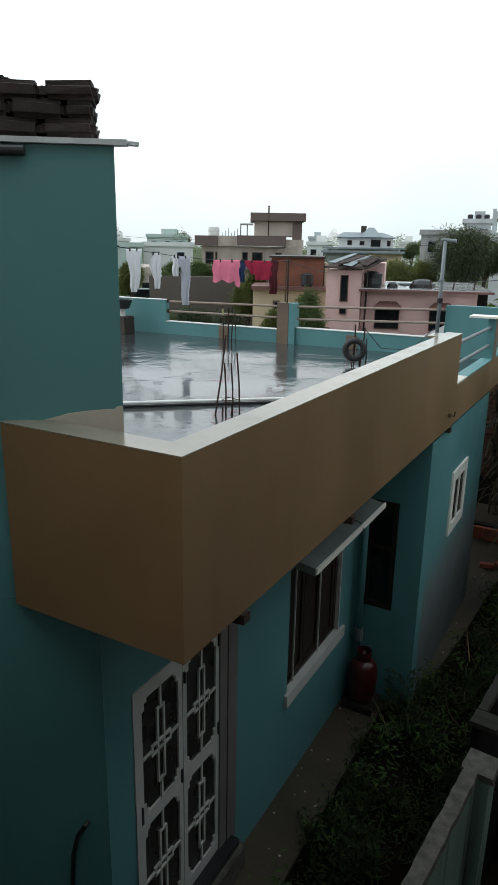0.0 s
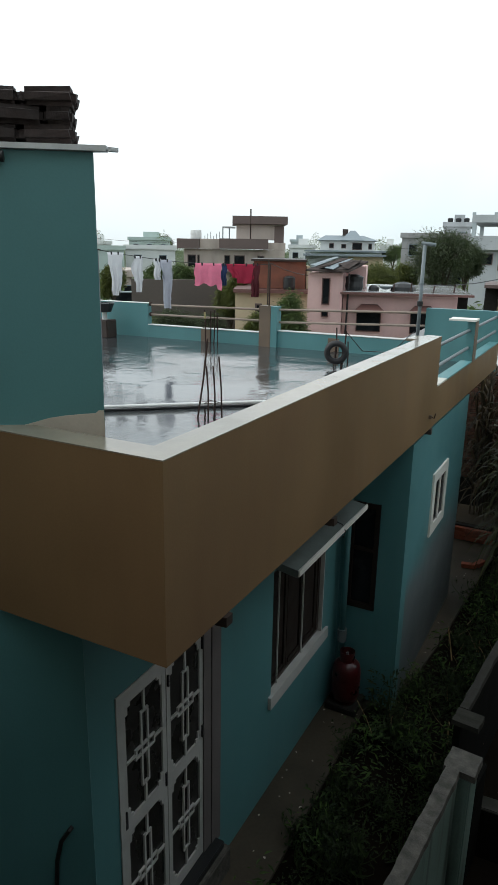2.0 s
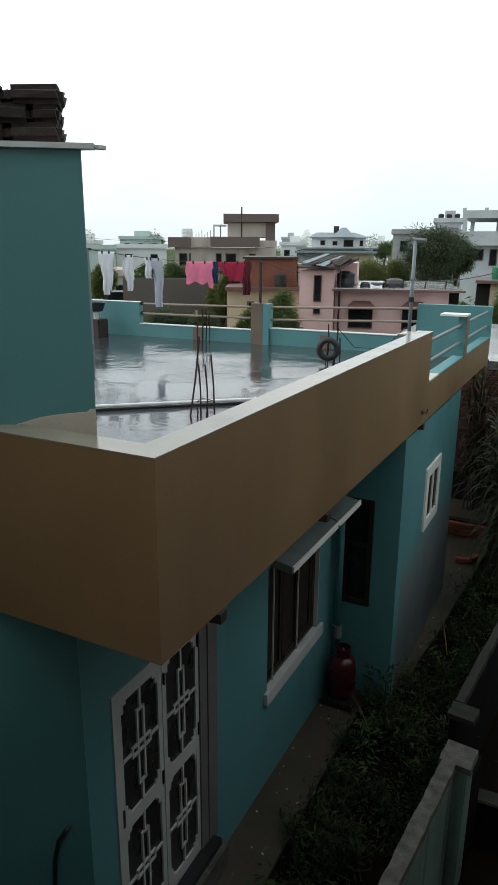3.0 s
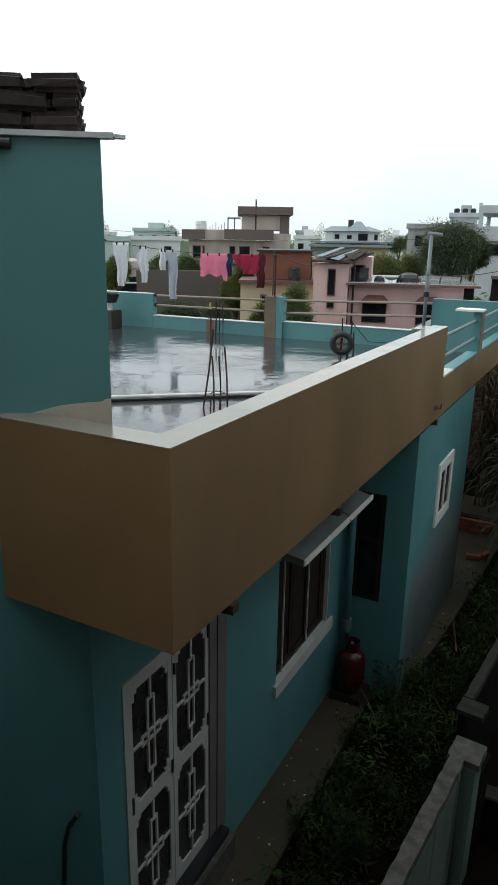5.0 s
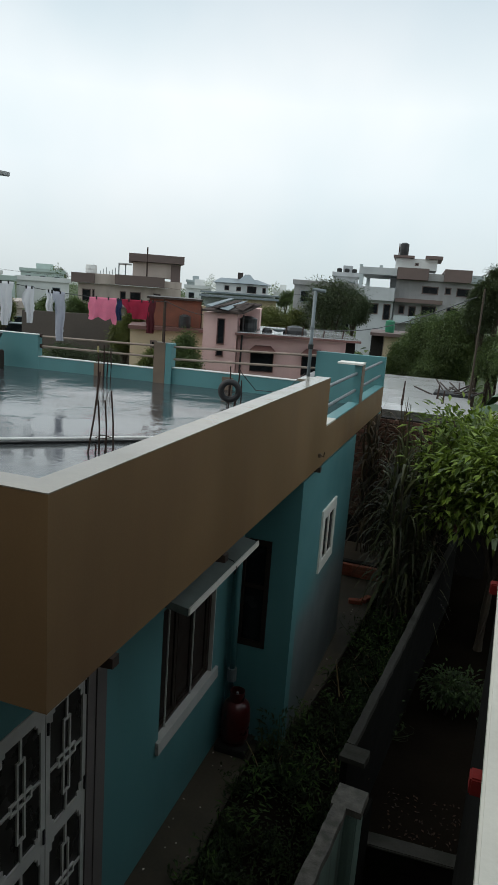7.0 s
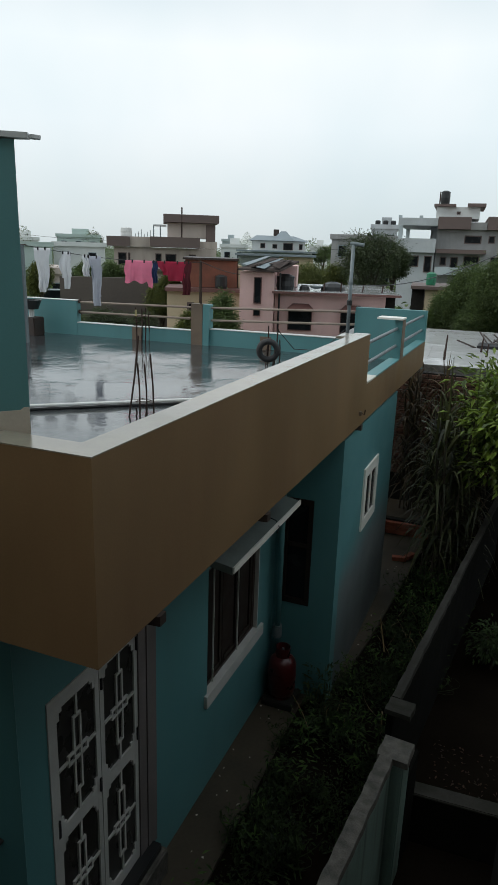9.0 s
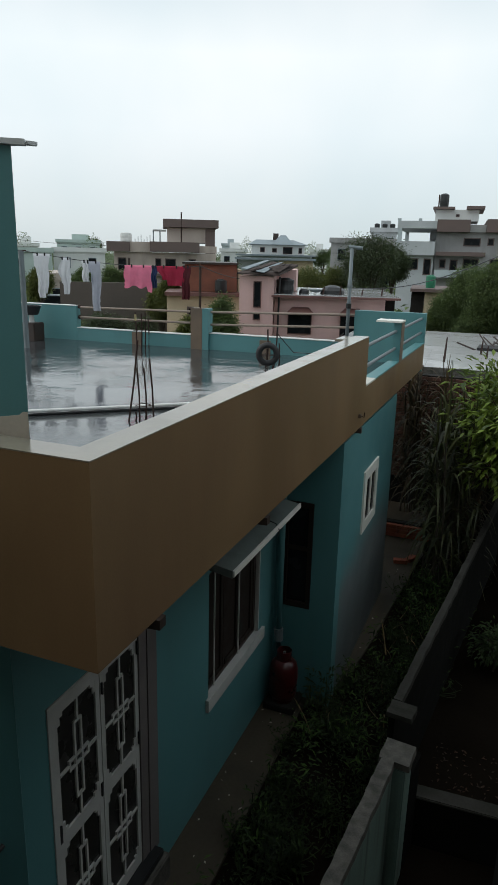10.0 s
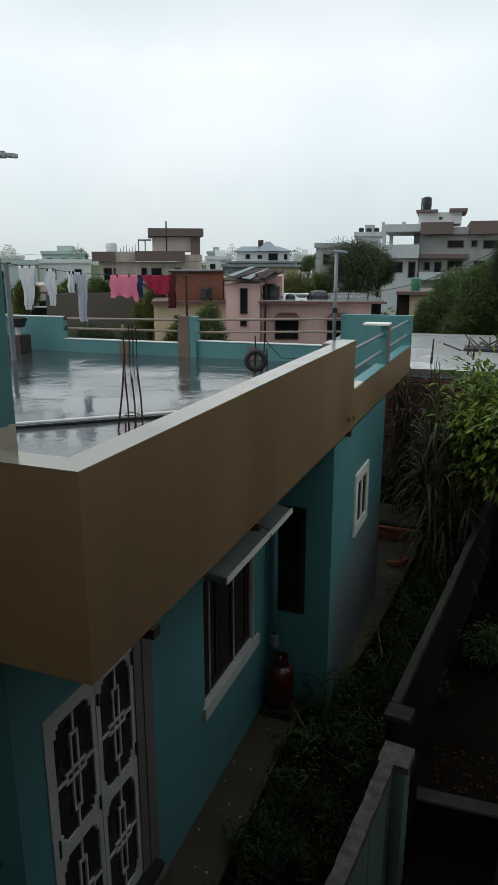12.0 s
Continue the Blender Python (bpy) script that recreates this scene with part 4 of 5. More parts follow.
def rough_cap(x0, x1, y0, y1, z0, z1, seed, n=26):
    """A cement cap whose edges wander."""
    rng = random.Random(seed)
    bm = bmesh.new()
    rows = []
    for i in range(n + 1):
        y = y0 + (y1 - y0) * i / n
        a, b, c = rng.uniform(-0.005, 0.005), rng.uniform(-0.005, 0.005), rng.uniform(-0.004, 0.004)
        rows.append([bm.verts.new(p) for p in ((x0 + a, y, z0), (x1 + b, y, z0), (x1 + b - 0.006, y, z1 + c), (x0 + a + 0.006, y, z1 + c))])
    for p, q in zip(rows, rows[1:]):
        for k in range(4):
            bm.faces.new((p[k], p[(k + 1) % 4], q[(k + 1) % 4], q[k]))
    bm.faces.new(rows[0][::-1]); bm.faces.new(rows[-1])
    return bm


part("wall_body", box(0.012, 0.10, -2.25, 1.22, 0, 1.148), M_BOUND, bw)
part("cap", rough_cap(0.0, 0.115, -2.25, 1.22, 1.15, 1.20, 1, 60), M_CONC, bw, "rough grey cement cap")
part("pier", box(0.0, 0.19, 1.224, 1.44, 0, 1.146, 0.01), M_BOUND, bw)
part("pier_cap", rough_cap(-0.02, 0.215, 1.222, 1.45, 1.15, 1.205, 2, 4), M_CONC, bw, "rough grey cement cap")
# far stretch: the side below the cap has its shade painted black
part("wall_body", box(-0.10, -0.045, 1.78, 8.0, 0, 1.148), M_SHADE_BLACK, bw, "plaster coloured near black for shade")
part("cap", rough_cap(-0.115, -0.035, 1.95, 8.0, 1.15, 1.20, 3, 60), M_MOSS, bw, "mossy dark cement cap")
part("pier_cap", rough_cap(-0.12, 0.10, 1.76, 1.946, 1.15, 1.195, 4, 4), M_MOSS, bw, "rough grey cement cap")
# black colour stands in for the shade inside the gap
part("gap_sill", box(0.0, 0.19, 1.445, 1.776, 0, 0.92, 0.01), M_SHADE_BLACK, bw, "low sill in the wall gap, coloured black as shade")
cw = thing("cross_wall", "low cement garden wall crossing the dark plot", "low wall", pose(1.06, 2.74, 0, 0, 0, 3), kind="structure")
# body near black, shade of the plot painted in
part("wall_body", box(0.0, 2.6, 0, 0.12, 0, 0.47), M_SHADE_BLACK, cw)
part("cap", box(0.0, 2.6, -0.015, 0.135, 0.472, 0.50, 0.008), M_MOSS, cw)
for i, (yy, zz) in enumerate(((0.60, 3.70), (-0.62, 3.72), (-1.25, 3.71))):
    solid("brick_end", box(-0.026, 0.05, -0.022, 0.022, -0.022, 0.022, 0.004), M_REDMATT, "red painted brick end jutting from the parapet", "brick", pose(1.632 + 0.041 * (yy - 0.71), yy, zz), group="red brick ends")

# red brick step and the brick wall past the end of the path
st = thing("brick_step", "orange red brick step at the end of the path", "step", pose(-0.42, 9.22, 0.0), kind="structure")
part("riser", box(0, 0.90, 0, 0.10, 0.036, 0.285), M_MORTAR, st)
small_brick = mesh_of("brick", box(-0.11, 0.11, -0.05, 0.05, -0.033, 0.033, 0.006), M_REDBRICK)
step_brick = mesh_of("brick", box(-0.11, 0.11, -0.05, 0.05, -0.033, 0.033, 0.006), M_STEP)
for k in range(4):
    for j in range(3):
        b = new("brick", step_brick); b.parent = st
        b.matrix_basis = pose(0.11 + k * 0.224, -0.035 + brick_rng.uniform(-0.006, 0.006), 0.075 + j * 0.074, 0, 0, brick_rng.uniform(-2, 2))
for x, y, a in ((0.06, 8.12, 12), (0.20, 8.28, 70)):
    lb = tagged(new("loose_brick", step_brick), "loose orange red brick lying on the path", "brick", "loose bricks")
    lb.matrix_world = pose(x, y, 0.068, 0, 0, a)
plat = solid("back_yard_slab", box(-0.9, 0.6, 9.33, 10.24, 0.0, 0.29), M_PATH, "damp raised yard slab behind the brick step", "slab", kind="structure")
bk = thing("brick_wall", "rough red brick wall behind the house", "wall", pose(-1.30, 10.25, 0, 0, 0, 0), kind="structure")
part("core", box(0, 3.3, 0.03, 0.23, 0, 2.75), M_MORTAR, bk)
for row in range(10, 34):
    for k in range(12):
        x = 0.10 + k * 0.232 + (0.116 if row % 2 else 0)
        if x > 3.2 or (row > 31 and k > 9):
            continue
        b = new("brick", small_brick); b.parent = bk
        b.matrix_basis = pose(x, 0.035 + brick_rng.uniform(-0.006, 0.006), 0.05 + row * 0.080, 0, 0, brick_rng.uniform(-1.5, 1.5))

rng = np.random.default_rng(11)


def scatter(n, x0, x1, y0, y1):
    return np.stack([rng.uniform(x0, x1, n), rng.uniform(y0, y1, n), np.zeros(n)], axis=1)


# weeds between path and boundary wall
def path_edge(y):
    return np.interp(y, [-1.0, 4.0, 4.7, 5.9, 8.2, 9.4], [-0.25, -0.28, 0.04, 0.16, 0.30, 0.42])


def wall_line(y):
    return 0.70 + 0.098 * (y - 1.0)


def beside_path(n, y0, y1):
    """Places on the soil strip between the path and the boundary wall."""
    y = rng.uniform(y0, y1, n)
    a, b = path_edge(y) + 0.06, wall_line(y) - 0.12
    return np.stack([a + (b - a) * rng.uniform(0, 1, n) ** 0.9, y, np.zeros(n)], axis=1)


plants = np.concatenate([beside_path(46, 0.2, 4.2), beside_path(54, 4.2, 8.6)])
size = rng.uniform(0.5, 1.0, len(plants)) ** 1.5
pick = rng.integers(0, len(plants), 900)
base = plants[pick] + rng.normal(size=(900, 3)) * np.array([0.05, 0.05, 0])
lean = rng.normal(size=(900, 3)) * 0.16 * size[pick][:, None]; lean[:, 2] = 0
tip = base + lean
tip[:, 2] += rng.uniform(0.2, 0.62, 900) * size[pick]
me = blades_mesh("weed_blades", base, tip, lean * 0.6, rng.uniform(0.006, 0.016, 900), 5)
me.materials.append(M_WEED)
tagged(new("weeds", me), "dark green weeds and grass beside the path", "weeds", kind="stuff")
n = 13000
src = rng.integers(0, 900, n)
pos = base[src] + (tip - base)[src] * (rng.uniform(0.15, 1.0, n) ** 0.7)[:, None] + rng.normal(size=(n, 3)) * 0.035
pos[:, 2] = np.maximum(pos[:, 2], 0.045)
dr = rng.normal(size=(n, 3)); dr[:, 2] = dr[:, 2] * 0.5 - 0.15
ln = rng.uniform(0.02, 0.06, n) * (0.7 + 0.9 * size[pick][src])
me = leaves_mesh("weed_leaves", pos, dr, ln, ln * rng.uniform(0.18, 0.42, n))
me.materials.append(M_WEED)
tagged(new("weed_leaves", me), "small dark leaves of the weeds", "weeds", kind="stuff")
# broader, fresher leaves in loose tufts on the taller plants
tuft = np.concatenate([beside_path(16, 0.4, 4.2), beside_path(20, 4.4, 7.2)])
tuft[:, 2] = rng.uniform(0.2, 0.5, len(tuft))
n = 1500
pos = tuft[rng.integers(0, len(tuft), n)] + rng.normal(size=(n, 3)) * np.array([0.07, 0.07, 0.09])
pos[:, 2] = np.maximum(pos[:, 2], 0.06)
dr = rng.normal(size=(n, 3)); dr[:, 2] = dr[:, 2] * 0.4 - 0.1
ln = rng.uniform(0.03, 0.10, n)
me = leaves_mesh("tuft_leaves", pos, dr, ln, ln * 0.28)
me.materials.append(M_TUFT)
tagged(new("weed_tufts", me), "fresher green broad leaves among the weeds", "weeds", kind="stuff")
# low creeping cover on the soil
n = 9000
pos = beside_path(n, 0.0, 8.8)
keep = np.sin(pos[:, 0] * 7.1 + 1.3) * np.sin(pos[:, 1] * 3.7) + rng.normal(size=n) * 0.35 > -0.15
pos = pos[keep]; n = len(pos)
pos[:, 2] = rng.uniform(0.02, 0.11, n)
dr = rng.normal(size=(n, 3)); dr[:, 2] = dr[:, 2] * 0.3 + 0.15
ln = rng.uniform(0.015, 0.05, n)
me = leaves_mesh("creeper_leaves", pos, dr, ln, ln * 0.4)
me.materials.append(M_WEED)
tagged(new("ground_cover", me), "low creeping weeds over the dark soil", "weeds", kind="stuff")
# fallen leaves on the dark plot
pos = scatter(420, 1.15, 2.6, 2.9, 4.1); pos[:, 2] = 0.008
me = leaves_mesh("fallen_leaves", pos, rng.normal(size=(420, 3)) * np.array([1, 1, 0.12]), rng.uniform(0.02, 0.055, 420), rng.uniform(0.008, 0.022, 420))
me.materials.append(M_FALLEN)
tagged(new("fallen_leaves", me), "reddish brown fallen leaves on dark soil", "leaf litter", kind="stuff")
# a few pale dry blades and litter
base = beside_path(60, 3.6, 6.6); lean = rng.normal(size=(60, 3)) * 0.12; lean[:, 2] = rng.uniform(0.12, 0.38, 60)
me = blades_mesh("dry_blades", base, base + lean, rng.normal(size=(60, 3)) * 0.05, np.full(60, 0.014), 5)
me.materials.append(M_DRY)
tagged(new("dry_grass", me), "pale dry grass blades among the weeds", "grass", kind="stuff")
base = scatter(90, -0.66, 0.2, 1.0, 8.5); base = base[base[:, 0] < path_edge(base[:, 1]) - 0.05]; base[:, 2] = 0.042
nb = len(base)
me = leaves_mesh("litter", base, rng.normal(size=(nb, 3)) * np.array([1, 1, 0.1]), rng.uniform(0.012, 0.04, nb), rng.uniform(0.01, 0.022, nb))
me.materials.append(M_CREAM)
tagged(new("litter", me), "scraps of pale litter on the damp path", "litter", kind="stuff")


# ---- sugar cane ----
def cane(name, label, x, y, stalks, seed, top, material=None, z0=0.0):
    r = np.random.default_rng(seed)
    c = thing(name, label, "sugar cane", pose(x, y, z0), group="sugar cane clumps")
    B, T, K, W = [], [], [], []
    for i in range(stalks):
        p = r.normal(size=2) * 0.16
        q = p + r.normal(size=2) * 0.20
        h = top * r.uniform(0.62, 1.0)
        part("stalk", bar([(p[0], p[1], 0), ((p[0] + q[0]) / 2, (p[1] + q[1]) / 2, h * 0.5), (q[0], q[1], h * 0.80)], 0.016, 0.009, 6), M_BARK, c)
        for k in range(19):
            z = h * r.uniform(0.16, 0.84)
            a = r.uniform(0, 6.28)
            ln = r.uniform(0.45, 0.95)
            s = np.array([p[0] + (q[0] - p[0]) * z / h, p[1] + (q[1] - p[1]) * z / h, z])
            B.append(s); T.append(s + np.array([math.cos(a) * ln * 0.7, math.sin(a) * ln * 0.7, r.uniform(-0.45, 0.30)])); K.append([0, 0, r.uniform(0.15, 0.35)]); W.append(r.uniform(0.028, 0.055))
        for k in range(2):
            s = np.array([q[0], q[1], h * 0.78])
            B.append(s); T.append(s + np.array([r.normal() * 0.10, r.normal() * 0.10, h * 0.24])); K.append([0, 0, 0.02]); W.append(0.028)
    me = blades_mesh("foliage", np.array(B), np.array(T), np.array(K), np.array(W), 7)
    me.materials.append(material or M_BLADE)
    ob = new("foliage", me); ob.parent = c
    return c


cane("sugar_cane", "tall green sugar cane beside the house end", 0.74, 7.3, 13, 2, 3.72)
cane("sugar_cane", "withered brown sugar cane beside the yard", 0.86, 7.9, 8, 4, 3.2, M_BLADE_DULL)
cane("sugar_cane", "sugar cane with long arching blades", 0.72, 8.3, 12, 6, 3.1)
cane("sugar_cane", "withered cane drooping before the brick wall", 0.30, 9.8, 12, 8, 3.0, M_BLADE_DULL, 0.285)
cane("sugar_cane", "brown cane leaning over the yard slab", -0.18, 9.8, 9, 17, 2.9, M_BLADE_DULL, 0.285)
cane("sugar_cane", "dull drooping cane behind the brick step", 0.75, 9.5, 10, 13, 2.7, M_BLADE_DULL)

tree("garden_tree", "leafy bright green fruit tree in the garden", 1.95, 7.5, 0, 1.2,
     [(-0.62, -0.2, 2.75, 0.40, 0.5, 0.42), (-0.75, 0.1, 3.25, 0.26, 0.3, 0.22), (0.1, -0.5, 2.75, 0.62, 0.6, 0.60), (0.95, -0.2, 2.8, 0.65, 0.8, 0.75), (0.35, 0.1, 3.3, 0.3, 0.4, 0.22), (-0.3, 0.6, 2.6, 0.7, 0.7, 0.6), (0.7, 0.9, 2.9, 0.8, 0.7, 0.65), (-0.42, -0.2, 2.2, 0.45, 0.45, 0.40), (0.5, -0.3, 2.35, 0.7, 0.6, 0.45), (1.15, 0.2, 3.55, 0.3, 0.4, 0.2)],
     19000, 0.15, M_LEAF, 3, 0.07, 0.10, clump=0.17, sprays=13)
tree("shrub", "low leafy shrub in the dark garden", 1.60, 5.65, 0, 0.25, [(0, 0, 0.36, 0.20, 0.22, 0.18), (0.25, 0.1, 0.30, 0.16, 0.18, 0.14)], 1300, 0.07, M_LEAF_LOW, 10, 0.02, 0.4, "shrub", 0.08, 5)
tree("garden_tree", "dense dark green tree behind the garden", 3.6, 8.6, 0, 1.4, [(0, 0, 2.5, 1.2, 1.2, 1.0), (1.3, 0.5, 2.6, 1.2, 1.2, 1.0), (-0.7, 1.4, 2.4, 1.0, 1.0, 0.8), (0.3, -0.9, 1.6, 1.1, 0.8, 0.7)], 14000, 0.14, M_LEAF_MID, 12, 0.1, 0.5, clump=0.15, sprays=14)

ban = thing("banana_plant", "banana plant with broad arching green leaves", "banana plant", pose(2.5, 10.6, 0))
part("stem", bar([(0, 0, 0), (0.03, 0, 1.4), (0.0, 0.05, 2.9)], 0.11, 0.05, 10), M_BANANA, ban)
for k, (a, ln, rise, w) in enumerate(((190, 1.3, 0.75, 0.42), (255, 1.1, 0.5, 0.40), (10, 1.4, 0.8, 0.44), (80, 1.3, 0.9, 0.4), (140, 1.2, 1.0, 0.4), (320, 1.2, 0.55, 0.42))):
    bm = bmesh.new()
    ca, sa = math.cos(radians(a)), math.sin(radians(a))
    rows = []
    for i in range(13):
        t = i / 12
        rad, zz = ln * t, 2.72 + rise * math.sin(t * 2.3) * 0.85 - 0.45 * t * t
        hw = w * 0.5 * math.sin(math.pi * min(1, 0.08 + t * 0.92)) ** 0.6 + 0.004
        rows.append([bm.verts.new((ca * rad - sa * s * hw, sa * rad + ca * s * hw, zz - abs(s) * hw * 0.55 + (0.02 * math.sin(i * 2.3) if s else 0))) for s in (-1, 0, 1)])
    for p, q in zip(rows, rows[1:]):
        bm.faces.new((p[0], p[1], q[1], q[0])); bm.faces.new((p[1], p[2], q[2], q[1]))
    part("leaf", bm, M_BANANA, ban)

# low house with a wet flat roof behind the garden
hut = thing("low_house", "low brick house with a wet pale flat roof", "house", pose(0, 12.2, 0, 0, 0, 3), kind="")
part("wall", box(-3.0, 1.30, 0.15, 7.6, 0, 2.49), M_REDBRICK, hut)
part("roof", box(-3.1, 1.45, 0, 7.8, 2.50, 2.60, 0.01), M_WETROOF, hut, "wet pale grey concrete roof")
part("roof_edge", box(-3.1, 1.45, -0.03, -0.002, 2.48, 2.62), M_CONC, hut)
deb = thing("scrap_pile", "pile of dark scrap and sticks on the wet roof", "scrap pile", pose(0.85, 16.2, 2.6))
for i in range(16):
    a = brick_rng.uniform(0, 3.14)
    p = Vector((brick_rng.uniform(-0.5, 0.5), brick_rng.uniform(-0.6, 0.6), 0.0))
    part("stick", bar([p, p + Vector((math.cos(a) * 0.5, math.sin(a) * 0.5, brick_rng.uniform(0.05, 0.30)))], 0.022, seg=5), M_DARKWOOD, deb)
part("sheet", box(-0.45, 0.5, -0.5, 0.3, 0.002, 0.07, 0.01), M_RUBBER, deb)
for x, y, h in ((-0.1, 13.2, 0.55), (0.55, 15.0, 0.35), (0.72, 14.2, 0.30)):
    solid("roof_rod", bar([(0, 0, 0), (0.02, 0, h)], 0.03, 0.015, seg=6), M_RUST, "dark steel rod standing on the wet roof", "steel rod", pose(x, y, 2.595), group="roof rods")


# ---- the town ----
def windows(th, rows, y=0.0, frame_m=None, pane_m=None, f=0.07):
    for x0, x1, z0, z1 in rows:
        w = part("window", boxes((x0, x0 + f, y - 0.05, y - 0.002, z0, z1), (x1 - f, x1, y - 0.05, y - 0.002, z0, z1), (x0 + f, x1 - f, y - 0.05, y - 0.002, z1 - f, z1), (x0 + f, x1 - f, y - 0.05, y - 0.002, z0, z0 + f)), frame_m or M_BROWN, th)
        part("pane", box(x0 + f, x1 - f, y - 0.025, y - 0.003, z0 + f, z1 - f), pane_m or M_DARKGLASS, w)


def masses(th, rows):
    for nm, x0, x1, y0, y1, z0, z1, m in rows:
        part(nm, box(x0, x1, y0, y1, z0, z1), m, th)


# brown-banded house
s = Site(-29.2, 58)
h = thing("banded_house", "beige two-storey house with brown roof bands", "house", s.m)
X, Z = s.x, s.z
masses(h, [("wall", X(-33.2), X(-24.95), 0, 9, 0, Z(0.0020), M_BEIGE),
           ("band", X(-33.7), X(-31.9), -0.8, 9.2, Z(0.0025), Z(0.0155), M_BROWN), ("band", X(-30.3), X(-26.35), -0.9, 9.2, Z(0.003), Z(0.0165), M_BROWN),
           ("bay", X(-31.88), X(-30.32), -0.3, 3, Z(0.0022), Z(0.0158), M_BEIGE), ("band", X(-26.34), X(-24.9), 0.1, 9.2, Z(0.0025), Z(0.012), M_BEIGE),
           ("tower", X(-28.9), X(-25.0), 1.5, 6, Z(0.0168), Z(0.0372), M_BEIGE), ("tower_slab", X(-29.25), X(-24.7), 0.9, 6.6, Z(0.0376), Z(0.0485), M_BROWN),
           ("tower_face", X(-25.75), X(-24.96), 1.42, 1.49, Z(-0.004), Z(0.036), M_BROWN), ("tank_stand", X(-30.1), X(-29.0), 1.6, 4, Z(0.0325), Z(0.0340), M_SLAB)])
part("post", bar([(X(-30.05), 1.7, Z(0.0165)), (X(-30.05), 1.7, Z(0.0325))], 0.05, seg=6), M_GALV, h)
part("post", bar([(X(-29.5), 1.7, Z(0.0165)), (X(-29.5), 1.7, Z(0.0325))], 0.05, seg=6), M_GALV, h)
part("mast", bar([(X(-27.75), 0.95, Z(0.017)), (X(-27.75), 0.95, Z(0.058))], 0.06, seg=6), M_RUST, h)
part("water_tank", lathe([(0.45, 0), (0.48, 0.15), (0.46, 0.3), (0.48, 0.45), (0.44, 0.72), (0.2, 0.8)], 16, (X(-32.3), 2.0, Z(0.0155))), M_FARWHITE, h, "pale water tank")
windows(h, [(X(-32.9), X(-32.2), Z(-0.024), Z(-0.006)), (X(-32.1), X(-31.9), Z(-0.024), Z(-0.006)), (X(-29.9), X(-29.4), Z(-0.022), Z(-0.006)), (X(-29.1), X(-28.2), Z(-0.022), Z(-0.006)), (X(-27.2), X(-26.6), Z(-0.022), Z(-0.006)), (X(-32.9), X(-32.0), Z(-0.062), Z(-0.040)), (X(-29.7), X(-28.7), Z(-0.062), Z(-0.040))])
masses(h, [("balcony_slab", X(-33.4), X(-31.9), -0.9, -0.01, Z(-0.030), Z(-0.027), M_BROWN), ("balcony_slab", X(-30.3), X(-26.3), -0.9, -0.01, Z(-0.030), Z(-0.027), M_BROWN)])
for i in range(7):
    part("aerial", bar([(X(-31.6 + i * 0.25), 3, Z(0.0158)), (X(-31.6 + i * 0.25), 3, Z(0.021 + 0.003 * (i % 3)))], 0.025, seg=4), M_GALV, h)

# brick and cream house
s = Site(-25.5, 27)
h = thing("brick_house", "cream house with an unplastered red brick upper storey", "house", s.m)
X, Z = s.x, s.z
M_BRICKWALL = mat("far_brickwork", (0.20, 0.072, 0.045), 0.85, 0.25, 3, 0.3, 25)
masses(h, [("wall", X(-28.95), X(-22.8), 0, 6, 0, Z(-0.058), M_OCHRE), ("slab", X(-29.1), X(-22.6), -0.3, 6.2, Z(-0.0575), Z(-0.0525), M_MAROON),
           ("brick_storey", X(-27.5), X(-23.15), 0.4, 5, Z(-0.052), Z(-0.0135), M_BRICKWALL), ("roof_edge", X(-27.7), X(-23.05), 0.25, 5.2, Z(-0.0132), Z(-0.0105), M_DARKWOOD),
           ("wall_edge", X(-23.05), X(-22.75), 0.6, 3, Z(-0.052), Z(-0.020), M_OCHRE)])
windows(h, [(X(-27.3), X(-26.7), Z(-0.099), Z(-0.073)), (X(-24.6), X(-23.9), Z(-0.099), Z(-0.073))])
part("water_tank", lathe([(0.22, 0), (0.24, 0.1), (0.23, 0.45), (0.1, 0.52)], 14, (X(-24.5), 0.0, Z(-0.0523))), M_BLACK, h, "black plastic water tank")
# pink house
s = Site(-17.0, 22.5)
h = thing("pink_house", "pale pink plastered house with maroon window hoods", "house", s.m)
X, Z = s.x, s.z
masses(h, [("wall", X(-20.0), X(-10.9), 0, 5, 0, Z(-0.0565), M_PINKWALL), ("stair_block", X(-22.85), X(-20.05), -0.35, 4, 0, Z(-0.0275), M_PINKWALL),
           ("stair_block", X(-20.04), X(-18.35), 1.3, 4, Z(-0.050), Z(-0.0190), M_PINKWALL), ("roof_slab", X(-20.2), X(-9.8), -0.45, 5.4, Z(-0.0560), Z(-0.0530), M_MAROON),
           ("roof_top", X(-20.0), X(-9.9), -0.35, 5.3, Z(-0.0528), Z(-0.0520), M_WETROOF), ("side_wall", X(-10.85), X(-9.95), 0.6, 5, 0, Z(-0.0565), M_MORTAR)])
bm = bmesh.new()
rf = [(X(-23.0), -0.6, Z(-0.0255)), (X(-19.6), -0.6, Z(-0.0262)), (X(-18.2), 0.9, Z(-0.0135)), (X(-21.2), 3.8, Z(-0.0130))]
lo = [bm.verts.new(p) for p in rf]; hi = [bm.verts.new((p[0], p[1], p[2] + 0.06)) for p in rf]
bm.faces.new(lo[::-1]); bm.faces.new(hi)
for i in range(4):
    bm.faces.new((lo[i], lo[(i + 1) % 4], hi[(i + 1) % 4], hi[i]))
part("tin_roof", bm, M_TIN, h, "dark rusty tin sheets")
tin_rng = random.Random(21)
ca, cb, cc, cd = (Vector(p) for p in rf)
